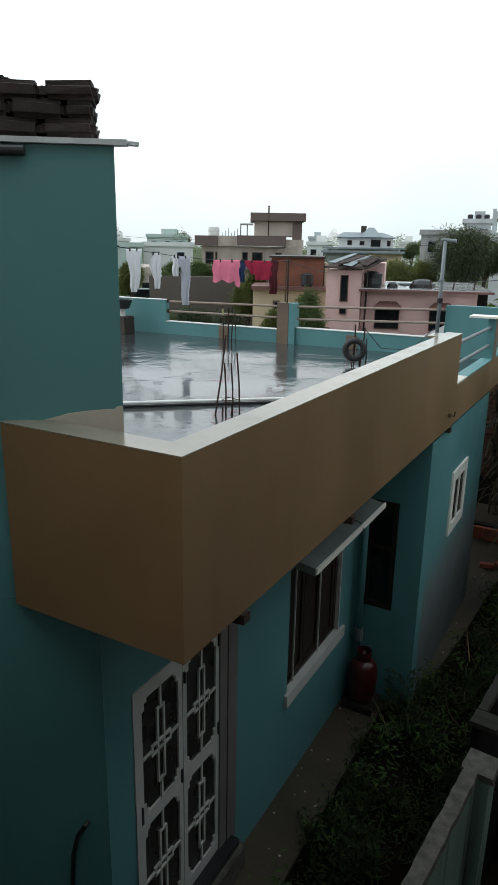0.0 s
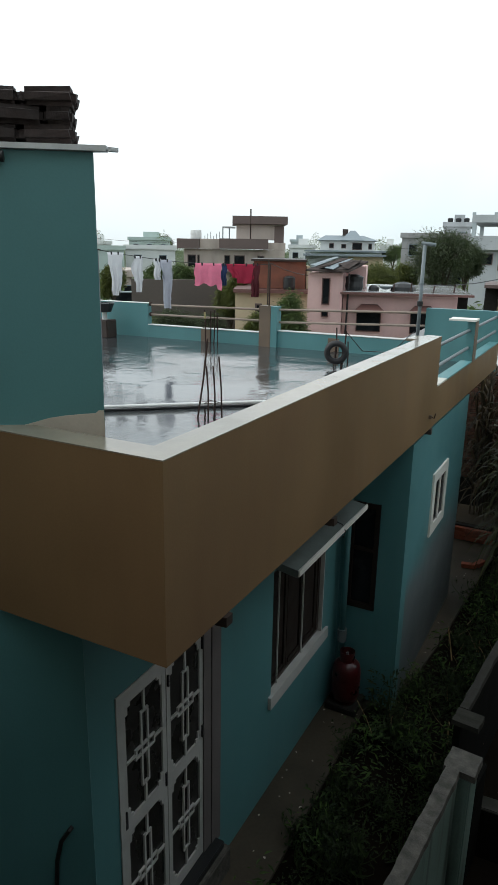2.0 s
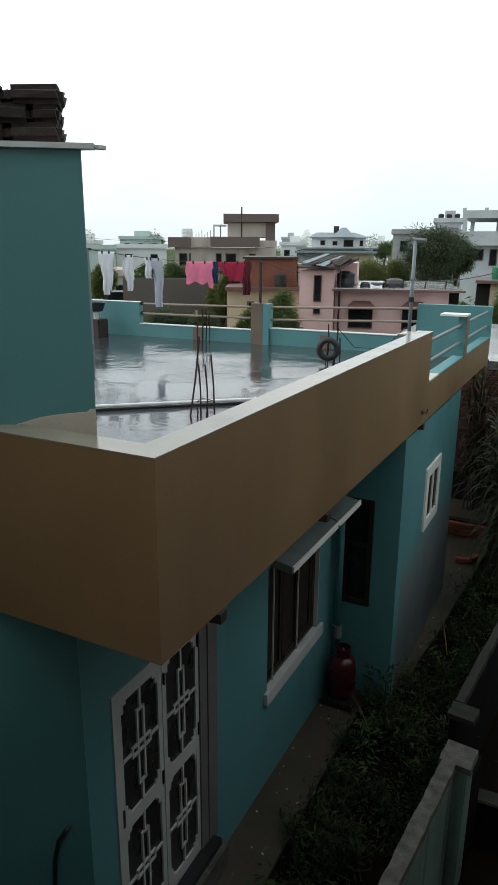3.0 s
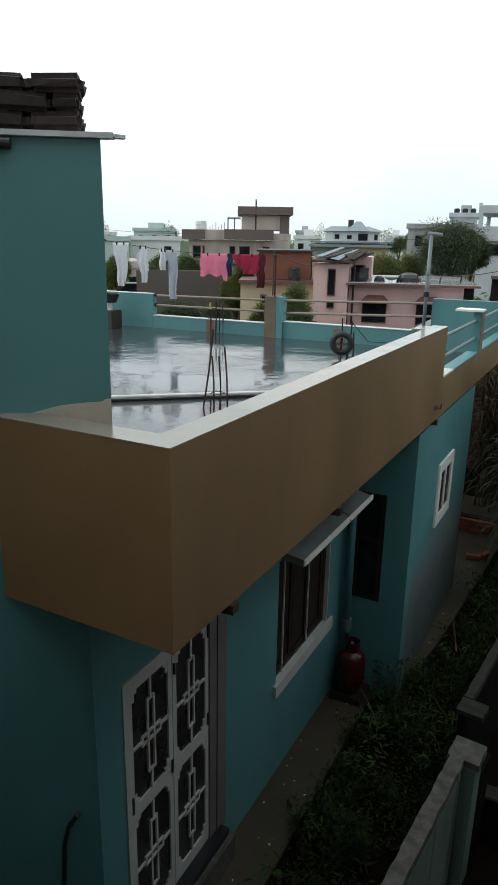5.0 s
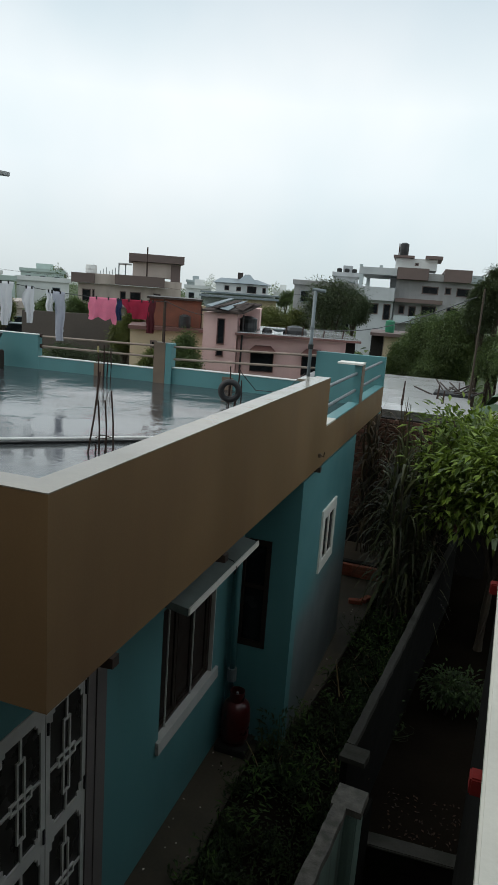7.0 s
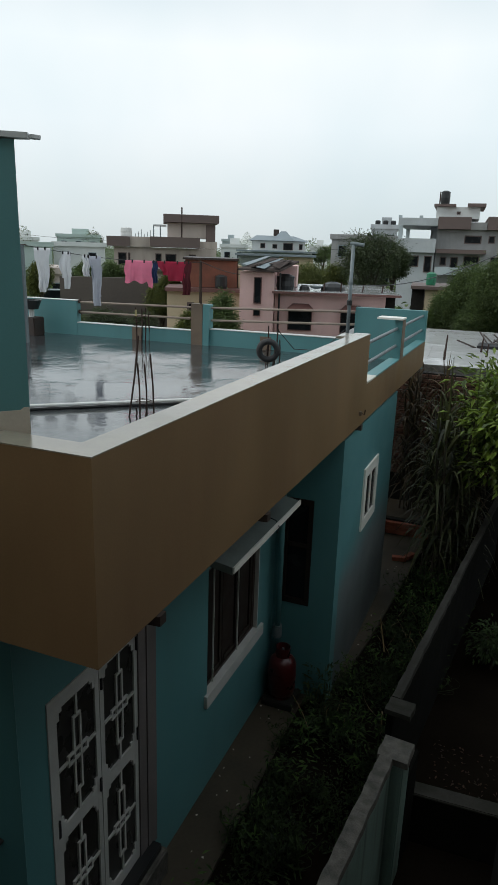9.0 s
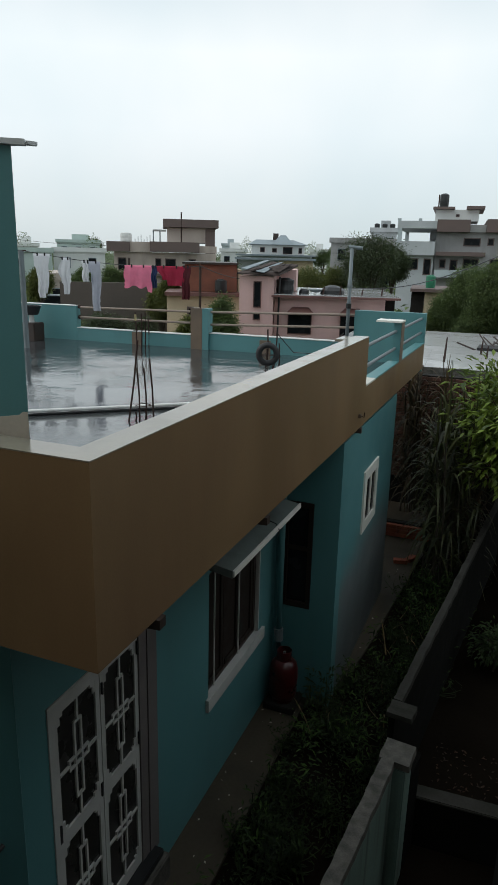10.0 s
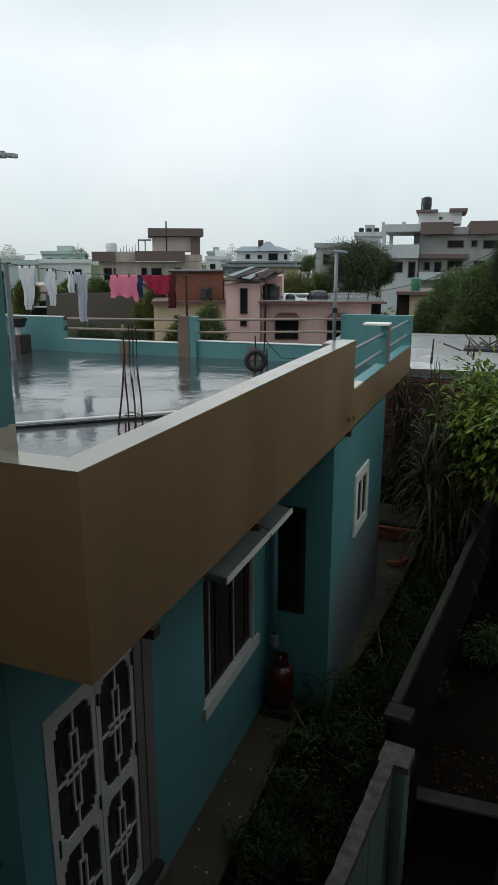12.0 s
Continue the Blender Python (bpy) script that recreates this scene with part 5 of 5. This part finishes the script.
for k in range(6):
    u0 = k / 6 - 0.03
    u1 = u0 + tin_rng.uniform(0.13, 0.24)
    v0, v1 = tin_rng.uniform(-0.06, 0.25), tin_rng.uniform(0.7, 1.04)
    bm = bmesh.new()
    quad = [ca.lerp(cb, u).lerp(cd.lerp(cc, u), v) + Vector((0, 0, 0.075 + tin_rng.uniform(0.0, 0.11))) for u, v in ((u0, v0), (u1, v0), (u1, v1), (u0, v1))]
    lo = [bm.verts.new(p) for p in quad]; hi = [bm.verts.new(p + Vector((0, 0, 0.018))) for p in quad]
    bm.faces.new(lo[::-1]); bm.faces.new(hi)
    for i in range(4):
        bm.faces.new((lo[i], lo[(i + 1) % 4], hi[(i + 1) % 4], hi[i]))
    part("loose_sheet", bm, M_TIN if k % 3 else M_GREYROOF, h, "loose bent tin sheet")
windows(h, [(X(-21.7), X(-21.05), Z(-0.0715), Z(-0.0345)), (X(-21.7), X(-21.1), Z(-0.089), Z(-0.079))], -0.35, M_MAROON, None, 0.03)
windows(h, [(X(-18.85), X(-16.85), Z(-0.109), Z(-0.080)), (X(-14.5), X(-12.6), Z(-0.110), Z(-0.0785))], 0.0, M_MAROON, None, 0.025)
for b0, b1 in ((-19.05, -16.6), (-14.7, -12.4)):
    bm = bmesh.new()
    z0, z1 = Z(-0.0795), Z(-0.0700)
    vs = [bm.verts.new(p) for p in ((X(b0), -0.5, z0), (X(b1), -0.5, z0), (X(b1), -0.003, z0), (X(b0), -0.003, z0), (X(b0) + 0.22, -0.15, z1), (X(b1) - 0.22, -0.15, z1), (X(b1) - 0.22, -0.003, z1), (X(b0) + 0.22, -0.003, z1))]
    for f in ((3, 2, 1, 0), (4, 5, 6, 7), (0, 1, 5, 4), (1, 2, 6, 5), (2, 3, 7, 6), (3, 0, 4, 7)):
        bm.faces.new([vs[i] for i in f])
    part("window_hood", bm, M_MAROON, h, "maroon sloped window hood")
part("downpipe", bar([(X(-19.7), -0.12, 1.0), (X(-19.6), -0.12, Z(-0.028))], 0.035, seg=6), M_BLACK, h)
part("water_tank", lathe([(0.27, 0), (0.30, 0.12), (0.28, 0.28), (0.30, 0.42), (0.12, 0.5)], 16, (X(-19.2), 0.35, Z(-0.0518))), M_BLACK, h, "black plastic water tank")
part("satellite_dish", lathe([(0.02, 0), (0.14, 0.03), (0.24, 0.10), (0.23, 0.11), (0.13, 0.04)], 16, (X(-16.6), 0.6, Z(-0.0505))), M_GALV, h).matrix_basis = pose(0, 0, 0)
part("tarpaulin", lathe([(0.42, 0), (0.40, 0.12), (0.30, 0.22), (0.12, 0.28)], 9, (X(-15.2), 0.8, Z(-0.0518))), M_BLACK, h, "black tarpaulin heap")
part("tarpaulin", lathe([(0.18, 0), (0.16, 0.10), (0.08, 0.16)], 9, (X(-17.6), 0.6, Z(-0.0518))), M_BLACK, h, "black tarpaulin heap")
for b0, hh in ((-14.6, 0.3), (-11.2, 0.28), (-12.8, 0.2), (-16.0, 0.25)):
    part("roof_rod", bar([(X(b0), 0.2, Z(-0.0519)), (X(b0) + 0.03, 0.2, Z(-0.0519) + hh)], 0.025, seg=5), M_RUST, h)

# grey-blue house with pitched roofs
s = Site(-19.9, 88)
h = thing("grey_house", "blue-grey house with slate pitched roofs", "house", s.m)
X, Z = s.x, s.z
masses(h, [("wall", X(-22.9), X(-17.2), 0, 9, 0, Z(0.0005), M_GREYB), ("upper_wall", X(-22.1), X(-17.7), 1.5, 8, Z(0.0005), Z(0.0165), M_FARWHITE), ("lower_roof", X(-23.3), X(-16.8), -1.0, 9.5, Z(0.0008), Z(0.0030), M_GREYROOF)])


def gable(x0, x1, y0, y1, z0, z1, xr0, xr1):
    bm = bmesh.new()
    v = [bm.verts.new(p) for p in ((x0, y0, z0), (x1, y0, z0), (x1, y1, z0), (x0, y1, z0), (xr0, (y0 + y1) / 2, z1), (xr1, (y0 + y1) / 2, z1))]
    for f in ((3, 2, 1, 0), (0, 1, 5, 4), (1, 2, 5), (2, 3, 4, 5), (3, 0, 4)):
        bm.faces.new([v[i] for i in f])
    return bm


part("roof", gable(X(-22.4), X(-17.4), 1.0, 8.5, Z(0.0168), Z(0.0245), X(-21.8), X(-18.6)), M_GREYROOF, h)
part("gable_roof", gable(X(-20.5), X(-18.6), 0.6, 6, Z(0.0170), Z(0.0310), X(-19.7), X(-19.3)), M_GREYROOF, h)
part("tank", box(X(-20.35), X(-19.9), 3, 4.2, Z(0.024), Z(0.033)), M_DARKWOOD, h)
windows(h, [(X(-21.4), X(-21.0), Z(0.006), Z(0.013)), (X(-19.5), X(-18.7), Z(0.004), Z(0.014)), (X(-20.4), X(-20.0), Z(0.006), Z(0.012)), (X(-18.2), X(-17.9), Z(0.005), Z(0.013))], 1.5)
windows(h, [(X(-22.3), X(-21.7), Z(-0.016), Z(-0.006)), (X(-20.6), X(-19.9), Z(-0.016), Z(-0.006)), (X(-18.8), X(-18.0), Z(-0.016), Z(-0.006))])
s = Site(-20.0, 70)
h = thing("ochre_house", "low yellow ochre house among trees", "house", s.m)
masses(h, [("wall", s.x(-19.8), s.x(-17.0), 0, 6, 0, s.z(-0.005), M_OCHRE), ("roof", s.x(-23.4), s.x(-16.8), -0.6, 6.5, s.z(-0.0048), s.z(-0.0020), M_GREYROOF), ("wall", s.x(-23.2), s.x(-19.85), 0.4, 6, 0, s.z(-0.0055), M_GREYB)])
windows(h, [(s.x(-19.3), s.x(-18.6), s.z(-0.022), s.z(-0.010))])

# far row on the other side
for b0, b1, d, top, m, lab, nm in ((-43.5, -38.0, 78, 0.0045, M_FARGREEN, "pale green two-storey house with small windows", "green_house"),
                                   (-37.9, -33.9, 82, 0.0060, M_FARWHITE, "faded white long house with a row of windows", "white_house"),
                                   (-37.6, -34.3, 120, 0.0165, M_FARGREEN, "hazy pale green block with a roof room", "far_block"),
                                   (-41.0, -39.0, 110, 0.0105, M_FARWHITE, "hazy white block far off", "far_block"),
                                   (-24.6, -22.5, 105, 0.010, M_FARWHITE, "white low house behind the brick house", "white_house"),
                                   (-24.5, -23.2, 150, 0.017, M_GREYB, "pale blue block far off", "far_block"),
                                   (-17.3, -15.9, 120, 0.012, M_FARWHITE, "small white house far off", "white_house"),
                                   (-15.6, -10.3, 75, 0.0280, M_GREYCONC, "bare grey concrete block behind the tree", "grey_block"),
                                   (-12.45, -10.45, 84, 0.0425, M_PALEGREY, "white narrow block with roof tanks", "tank_block"),
                                   (-46.0, -43.0, 95, 0.010, M_FARWHITE, "white house far off", "white_house"),
                                   (-39.2, -37.4, 54, -0.029, M_BEIGE, "low cream house behind the parked car", "cream_house"),
                                   (5.5, 12.0, 60, 0.03, M_BEIGE, "beige house beyond the trees", "beige_house")):
    s = Site((b0 + b1) / 2, d)
    h = thing(nm, lab, "house", s.m)
    x0, x1, zt = s.x(b0), s.x(b1), s.z(top)
    masses(h, [("wall", x0, x1, 0, 8, 0, zt - 0.5, m), ("parapet", x0 - 0.2, x1 + 0.2, -0.2, 8.2, zt - 0.498, zt, m)])
    if d > 100 or nm == "tank_block":
        masses(h, [("roof_room", x0 + (x1 - x0) * 0.35, x0 + (x1 - x0) * 0.75, 2, 5, zt + 0.002, zt + 0.9, m)])
    nw = max(2, int((x1 - x0) / 2.2))
    rows = []
    for k in range(nw):
        cx = x0 + (k + 0.5) * (x1 - x0) / nw
        for zz in np.arange(zt - 2.0, max(0.5, zt - 6.5), -2.8):
            rows.append((cx - 0.45, cx + 0.45, float(zz) - 0.3, float(zz) + 0.9))
    windows(h, rows, 0.0, M_GREYROOF)
    if nm == "tank_block":
        for k in range(3):
            part("water_tank", lathe([(0.3, 0), (0.32, 0.4), (0.2, 0.5)], 12, (x0 + 0.6 + k * 0.9, 1.0, zt + 0.002)), M_BLACK, h)

# large grey house with a roof room
s = Site(-5.6, 54)
h = thing("grey_terrace_house", "grey three-storey house with brown bands and a roof room", "house", s.m)
X, Z = s.x, s.z
masses(h, [("wall", X(-10.2), X(-7.45), 0, 8, 0, Z(0.0065), M_PALEGREY), ("floor_slab", X(-10.5), X(-7.4), -0.6, 8, Z(0.0067), Z(0.0250), M_PALEGREY),
           ("terrace_back", X(-8.0), X(-7.45), 3, 8, Z(0.0252), Z(0.0420), M_PALEGREY), ("roof_beam", X(-10.4), X(-7.4), -0.3, 8, Z(0.0422), Z(0.0520), M_PALEGREY),
           ("column", X(-10.35), X(-10.05), -0.3, 0.2, Z(0.0252), Z(0.0420), M_GREYB), ("column", X(-10.35), X(-10.05), 7.4, 7.9, Z(0.0252), Z(0.0420), M_GREYB),
           ("wall", X(-7.4), X(-0.9), 0.6, 9, 0, Z(0.0380), M_GREYCONC), ("band", X(-7.38), X(-4.9), -0.3, 9, Z(0.0382), Z(0.0540), M_BROWN), ("band", X(-4.88), X(-3.7), 0.3, 9, Z(0.0382), Z(0.0480), M_GREYCONC),
           ("band", X(-3.68), X(-1.6), -0.2, 9, Z(0.0382), Z(0.0550), M_BROWN), ("band", X(-1.58), X(-0.7), 0.2, 9, Z(0.0382), Z(0.0490), M_GREYB),
           ("roof_room", X(-7.7), X(-4.3), 2.5, 7, Z(0.0545), Z(0.0700), M_FARWHITE), ("roof_slab", X(-7.9), X(-6.2), 2.0, 7.5, Z(0.0702), Z(0.0735), M_BROWN), ("roof_slab", X(-5.3), X(-3.9), 2.0, 7.5, Z(0.0702), Z(0.0745), M_BROWN),
           ("balcony", X(-7.3), X(-3.6), -0.5, 0.59, Z(0.0065), Z(0.0120), M_BROWN), ("balcony", X(-7.3), X(-1.0), -0.5, 0.59, Z(-0.022), Z(-0.012), M_GREYB)])
part("water_tank", lathe([(0.33, 0), (0.36, 0.5), (0.34, 0.95), (0.2, 1.05)], 14, (X(-7.12), 3.6, Z(0.0737))), M_BLACK, h, "black roof water tank")
part("mast", bar([(X(-7.5), 2.4, Z(0.070)), (X(-7.5), 2.4, Z(0.090))], 0.05, seg=5), M_RUST, h)
for b0 in (-10.3, -8.7):
    part("stub", box(X(b0) - 0.12, X(b0) + 0.12, -0.2, 0.1, Z(0.0522), Z(0.0552)), M_GREYB, h)
windows(h, [(X(-9.7), X(-8.6), Z(-0.013), Z(0.0025)), (X(-8.2), X(-7.6), Z(-0.020), Z(0.0025))])
windows(h, [(X(-5.3), X(-4.0), Z(0.020), Z(0.031)), (X(-3.5), X(-3.0), Z(0.021), Z(0.031)), (X(-2.6), X(-1.6), Z(0.019), Z(0.031)), (X(-7.0), X(-6.5), Z(-0.010), Z(0.002)), (X(-6.2), X(-5.6), Z(-0.016), Z(0.002)), (X(-5.2), X(-4.0), Z(-0.010), Z(0.004)), (X(-3.2), X(-2.3), Z(-0.010), Z(0.004))], 0.6)
windows(h, [(X(-6.1), X(-5.8), Z(0.060), Z(0.064))], 2.5)

s = Site(-8.3, 31)
h = thing("beige_hut", "small beige house with a maroon roof edge", "house", s.m)
masses(h, [("wall", s.x(-7.85), s.x(-5.4), 0, 4, 0, s.z(-0.043), M_OCHRE), ("roof", s.x(-9.0), s.x(-5.3), -0.3, 4.3, s.z(-0.0428), s.z(-0.0385), M_BROWN), ("wall", s.x(-8.9), s.x(-7.9), 0.2, 4, 0, s.z(-0.044), M_MORTAR)])
part("water_tank", lathe([(0.20, 0), (0.22, 0.25), (0.21, 0.5), (0.1, 0.56)], 14, (s.x(-7.45), 1.0, s.z(-0.0383))), M_GREENP, h, "green plastic water tank")
s = Site(3.6, 21)
h = thing("red_white_house", "white house with a red roof edge", "house", s.m)
masses(h, [("wall", s.x(1.35), s.x(9), 0.3, 6, 0, s.z(0.0180), M_FARWHITE), ("roof_edge", s.x(0.85), s.x(9), -0.3, 6, s.z(0.0182), s.z(0.0400), M_REDROOF), ("upper_wall", s.x(1.6), s.x(9), 0.6, 6, s.z(0.0402), s.z(0.066), M_FARWHITE), ("upper_edge", s.x(1.2), s.x(9), 0.0, 6, s.z(0.0662), s.z(0.084), M_REDROOF)])
windows(h, [(s.x(1.9), s.x(2.3), s.z(-0.03), s.z(0.008))], 0.3)
s = Site(-32.6, 33)
solid("compound_wall", box(s.x(-37.5), s.x(-28.0), 0, 0.25, 0, s.z(-0.041)), M_BROWNWALL, "bare grey-brown compound wall", "wall", s.m)

car = thing("car", "dark parked car beyond the terrace", "car", Site(-37.5, 46).m @ pose(0, 0, 0.6))
part("body", box(-1.9, 1.9, -0.8, 0.8, 0.25, 0.85, 0.12), M_BLACK, car)
part("cabin", prism([(-1.1, -0.7), (1.0, -0.7), (1.0, 0.7), (-1.1, 0.7)], 0.85, 1.40), M_DARKGLASS, car)
part("roof", box(-0.95, 0.85, -0.68, 0.68, 1.402, 1.45, 0.02), M_GALV, car)
for x in (-1.2, 1.2):
    for y in (-0.8, 0.8):
        part("wheel", bar([(x, y - 0.1, 0.3), (x, y + 0.1, 0.3)], 0.3, seg=14), M_RUBBER, car)
solid("mound", prism([(-6, -2), (6, -2), (6, 4), (-6, 4)], -0.05, 0.6), M_GROUND, "raised grassy verge", "ground", Site(-37.5, 46).m, kind="structure")


# ---- trees of the town ----
def town_tree(b, d, top, half, material, seed, low=0.0, leaves=4200, label="dense green town tree", name="tree"):
    s = Site(b, d)
    zt = s.z(top)
    r = d * math.tan(radians(half))
    zc = max(low, zt - max(r * 1.85, 1.9))
    rg = random.Random(seed)
    hh = (zt - zc) / 2
    blobs = [(rg.uniform(-0.55, 0.55) * r, rg.uniform(-0.5, 0.5) * r, zc + hh * rg.uniform(0.5, 1.3), r * rg.uniform(0.4, 0.6), r * rg.uniform(0.4, 0.6), hh * rg.uniform(0.45, 0.65)) for _ in range(6)]
    blobs.append((0, 0, zt - hh * 0.62, r * 0.5, r * 0.5, hh * 0.6))
    p = s.m.translation
    return tree(name, label, p.x, p.y, 0, max(0.3, zc * 0.8), blobs, leaves, (0.14 if d > 85 else 0.0026 * d + 0.035), material, seed, 0.03 * r + 0.08, 0.3, clump=0.10 * r + 0.05, sprays=14)


for i, (b, d, top, half, m, lab) in enumerate((
        (-12.3, 41, 0.035, 2.7, M_LEAF_DARK, "large dark green tree between houses"), (-10.6, 44, 0.018, 1.5, M_LEAF_DARK, "dark green tree beside the large one"),
        (-17.3, 40, -0.012, 1.6, M_LEAF_YEL, "yellowish green tree behind the pink house"), (-15.3, 42, -0.014, 1.4, M_LEAF_YEL, "yellowish green bush behind the pink house"),
        (-4.4, 28, -0.008, 2.3, M_LEAF_MID, "bushy green tree by the beige hut"), (-1.6, 25, 0.006, 2.6, M_LEAF_MID, "bushy green tree in the orchard"), (-6.3, 27, -0.046, 1.3, M_LEAF_MID, "low green tree in the orchard"),
        (0.6, 27, 0.064, 1.7, M_LEAF_DARK, "tall dark tree beside the red edged house"), (-0.4, 24, 0.045, 1.3, M_LEAF_DARK, "tall narrow tree in the orchard"),
        (-2.7, 25, -0.045, 2.2, M_LEAF_MID, "leafy orchard tree behind the low house"), (1.2, 24, -0.030, 2.2, M_LEAF_MID, "leafy orchard tree by the white wall"), (4.2, 18, 0.0, 3.0, M_LEAF_MID, "leafy green orchard tree in shade"),
        (-29.5, 31, -0.045, 1.1, M_LEAF_YEL, "light green shrub beside the cream house"), (-28.7, 30, -0.030, 0.9, M_LEAF_YEL, "light green sapling beside the cream house"), (-24.3, 21, -0.058, 1.3, M_LEAF_MID, "small tree before the cream house"), (-27.2, 20, -0.085, 0.8, M_LEAF_YEL, "broad-leaved shrub before the cream house"),
        (-36.3, 36, -0.034, 0.7, M_LEAF_MID, "dark bush by the parked car"), (-39.0, 40, -0.022, 0.9, M_LEAF_YEL, "small rounded green bush in the field"), (-35.4, 44, -0.020, 1.0, M_LEAF_MID, "bush before the white house"), (-41.5, 44, -0.015, 1.5, M_LEAF_MID, "bush before the green house"),
        (-33.4, 50, -0.020, 1.2, M_LEAF_MID, "bush before the banded house"), (-34.6, 130, 0.020, 0.6, M_LEAF_DARK, "far tree on the skyline"), (-35.3, 130, 0.021, 0.5, M_LEAF_DARK, "far tree on the skyline"),
        (-33.9, 30, -0.084, 2.4, M_LEAF_DARK, "low hedge of dull shrubs"), (-37.5, 29, -0.082, 2.0, M_LEAF_MID, "low hedge of shrubs"), (-30.8, 28, -0.090, 1.6, M_LEAF_DARK, "low dull green shrubs by the wall"),
        (-16.2, 95, 0.012, 0.8, M_LEAF_MID, "hazy tree far off"), (-15.2, 100, 0.016, 0.6, M_LEAF_MID, "hazy tree far off"), (8.0, 16, 0.02, 4.0, M_LEAF_MID, "leafy green garden tree in shade"), (-23.6, 60, -0.010, 0.9, M_LEAF_MID, "tree behind the brick house"))):
    town_tree(b, d, top, half, m, 40 + i, label=lab, leaves=30000 if d < 30 else 17000 if d < 60 else 9000)

# distant belt of woods
n = 110000
bb = np.radians(rng.uniform(-52, 16, n)); dd = rng.uniform(100, 260, n)
zz = rng.uniform(0, 1, n) ** 0.6 * (4.4 + 0.006 * dd + 1.6 * np.sin(bb * 60) + 1.2 * np.sin(bb * 143 + 1))
pos = np.stack([STATION[0] + dd * np.sin(bb), STATION[1] + dd * np.cos(bb), zz], axis=1)
me = leaves_mesh("woods", pos, rng.normal(size=(n, 3)), rng.uniform(0.12, 0.30, n), rng.uniform(0.10, 0.24, n))
me.materials.append(M_LEAF_MID)
tagged(new("woods", me), "distant belt of hazy green trees", "woods", kind="stuff")
n = 16000
bb = np.radians(rng.uniform(-50, 14, n)); dd = rng.uniform(17, 100, n)
pos = np.stack([STATION[0] + dd * np.sin(bb), STATION[1] + dd * np.cos(bb), rng.uniform(0, 1, n) * (0.5 + 0.02 * dd)], axis=1)
me = leaves_mesh("undergrowth", pos, rng.normal(size=(n, 3)), 0.15 + 0.009 * dd, 0.08 + 0.005 * dd)
me.materials.append(M_LEAF_MID)
tagged(new("undergrowth", me), "rough green undergrowth between the houses", "undergrowth", kind="stuff")

# poles and wires
for b, d, zt, lab in ((-0.6, 17.5, 5.3, "thin dark street pole among the trees"), (-26.3, 24, 4.5, "thin dark pole before the brick house")):
    p = polar(b, d)
    solid("utility_pole", bar([(0, 0, 0), (0.03, 0, zt)], 0.032, 0.024, seg=8), M_BARK, lab, "utility pole", pose(p.x, p.y, 0), group="utility poles")
p = polar(-2.5, 26)
solid("bamboo_pole", bar([(-0.30, 0, 0), (0.0, 0, 3.45), (0.26, 0, 4.22), (0.62, 0, 5.05)], 0.045, 0.025, seg=6), M_YEL, "leaning yellow bamboo pole among trees", "bamboo pole", pose(p.x, p.y, 0))
for a, b in (((-44, 60, 6.0), (-30, 58, 5.4)), ((-16.5, 60, 5.2), (-9, 60, 6.0)), ((-14, 23, 3.8), (-1, 17.5, 5.1)), ((-26.3, 24, 4.4), (-19, 22.6, 4.3))):
    pa, pb = polar(a[0], a[1], a[2]), polar(b[0], b[1], b[2])
    pts = [pa.lerp(pb, k / 10) - Vector((0, 0, 0.35 * math.sin(math.pi * k / 10))) for k in range(11)]
    solid("power_wire", bar(pts, 0.012, seg=4), M_BLACK, "thin black overhead power wire", "wire", group="power wires")
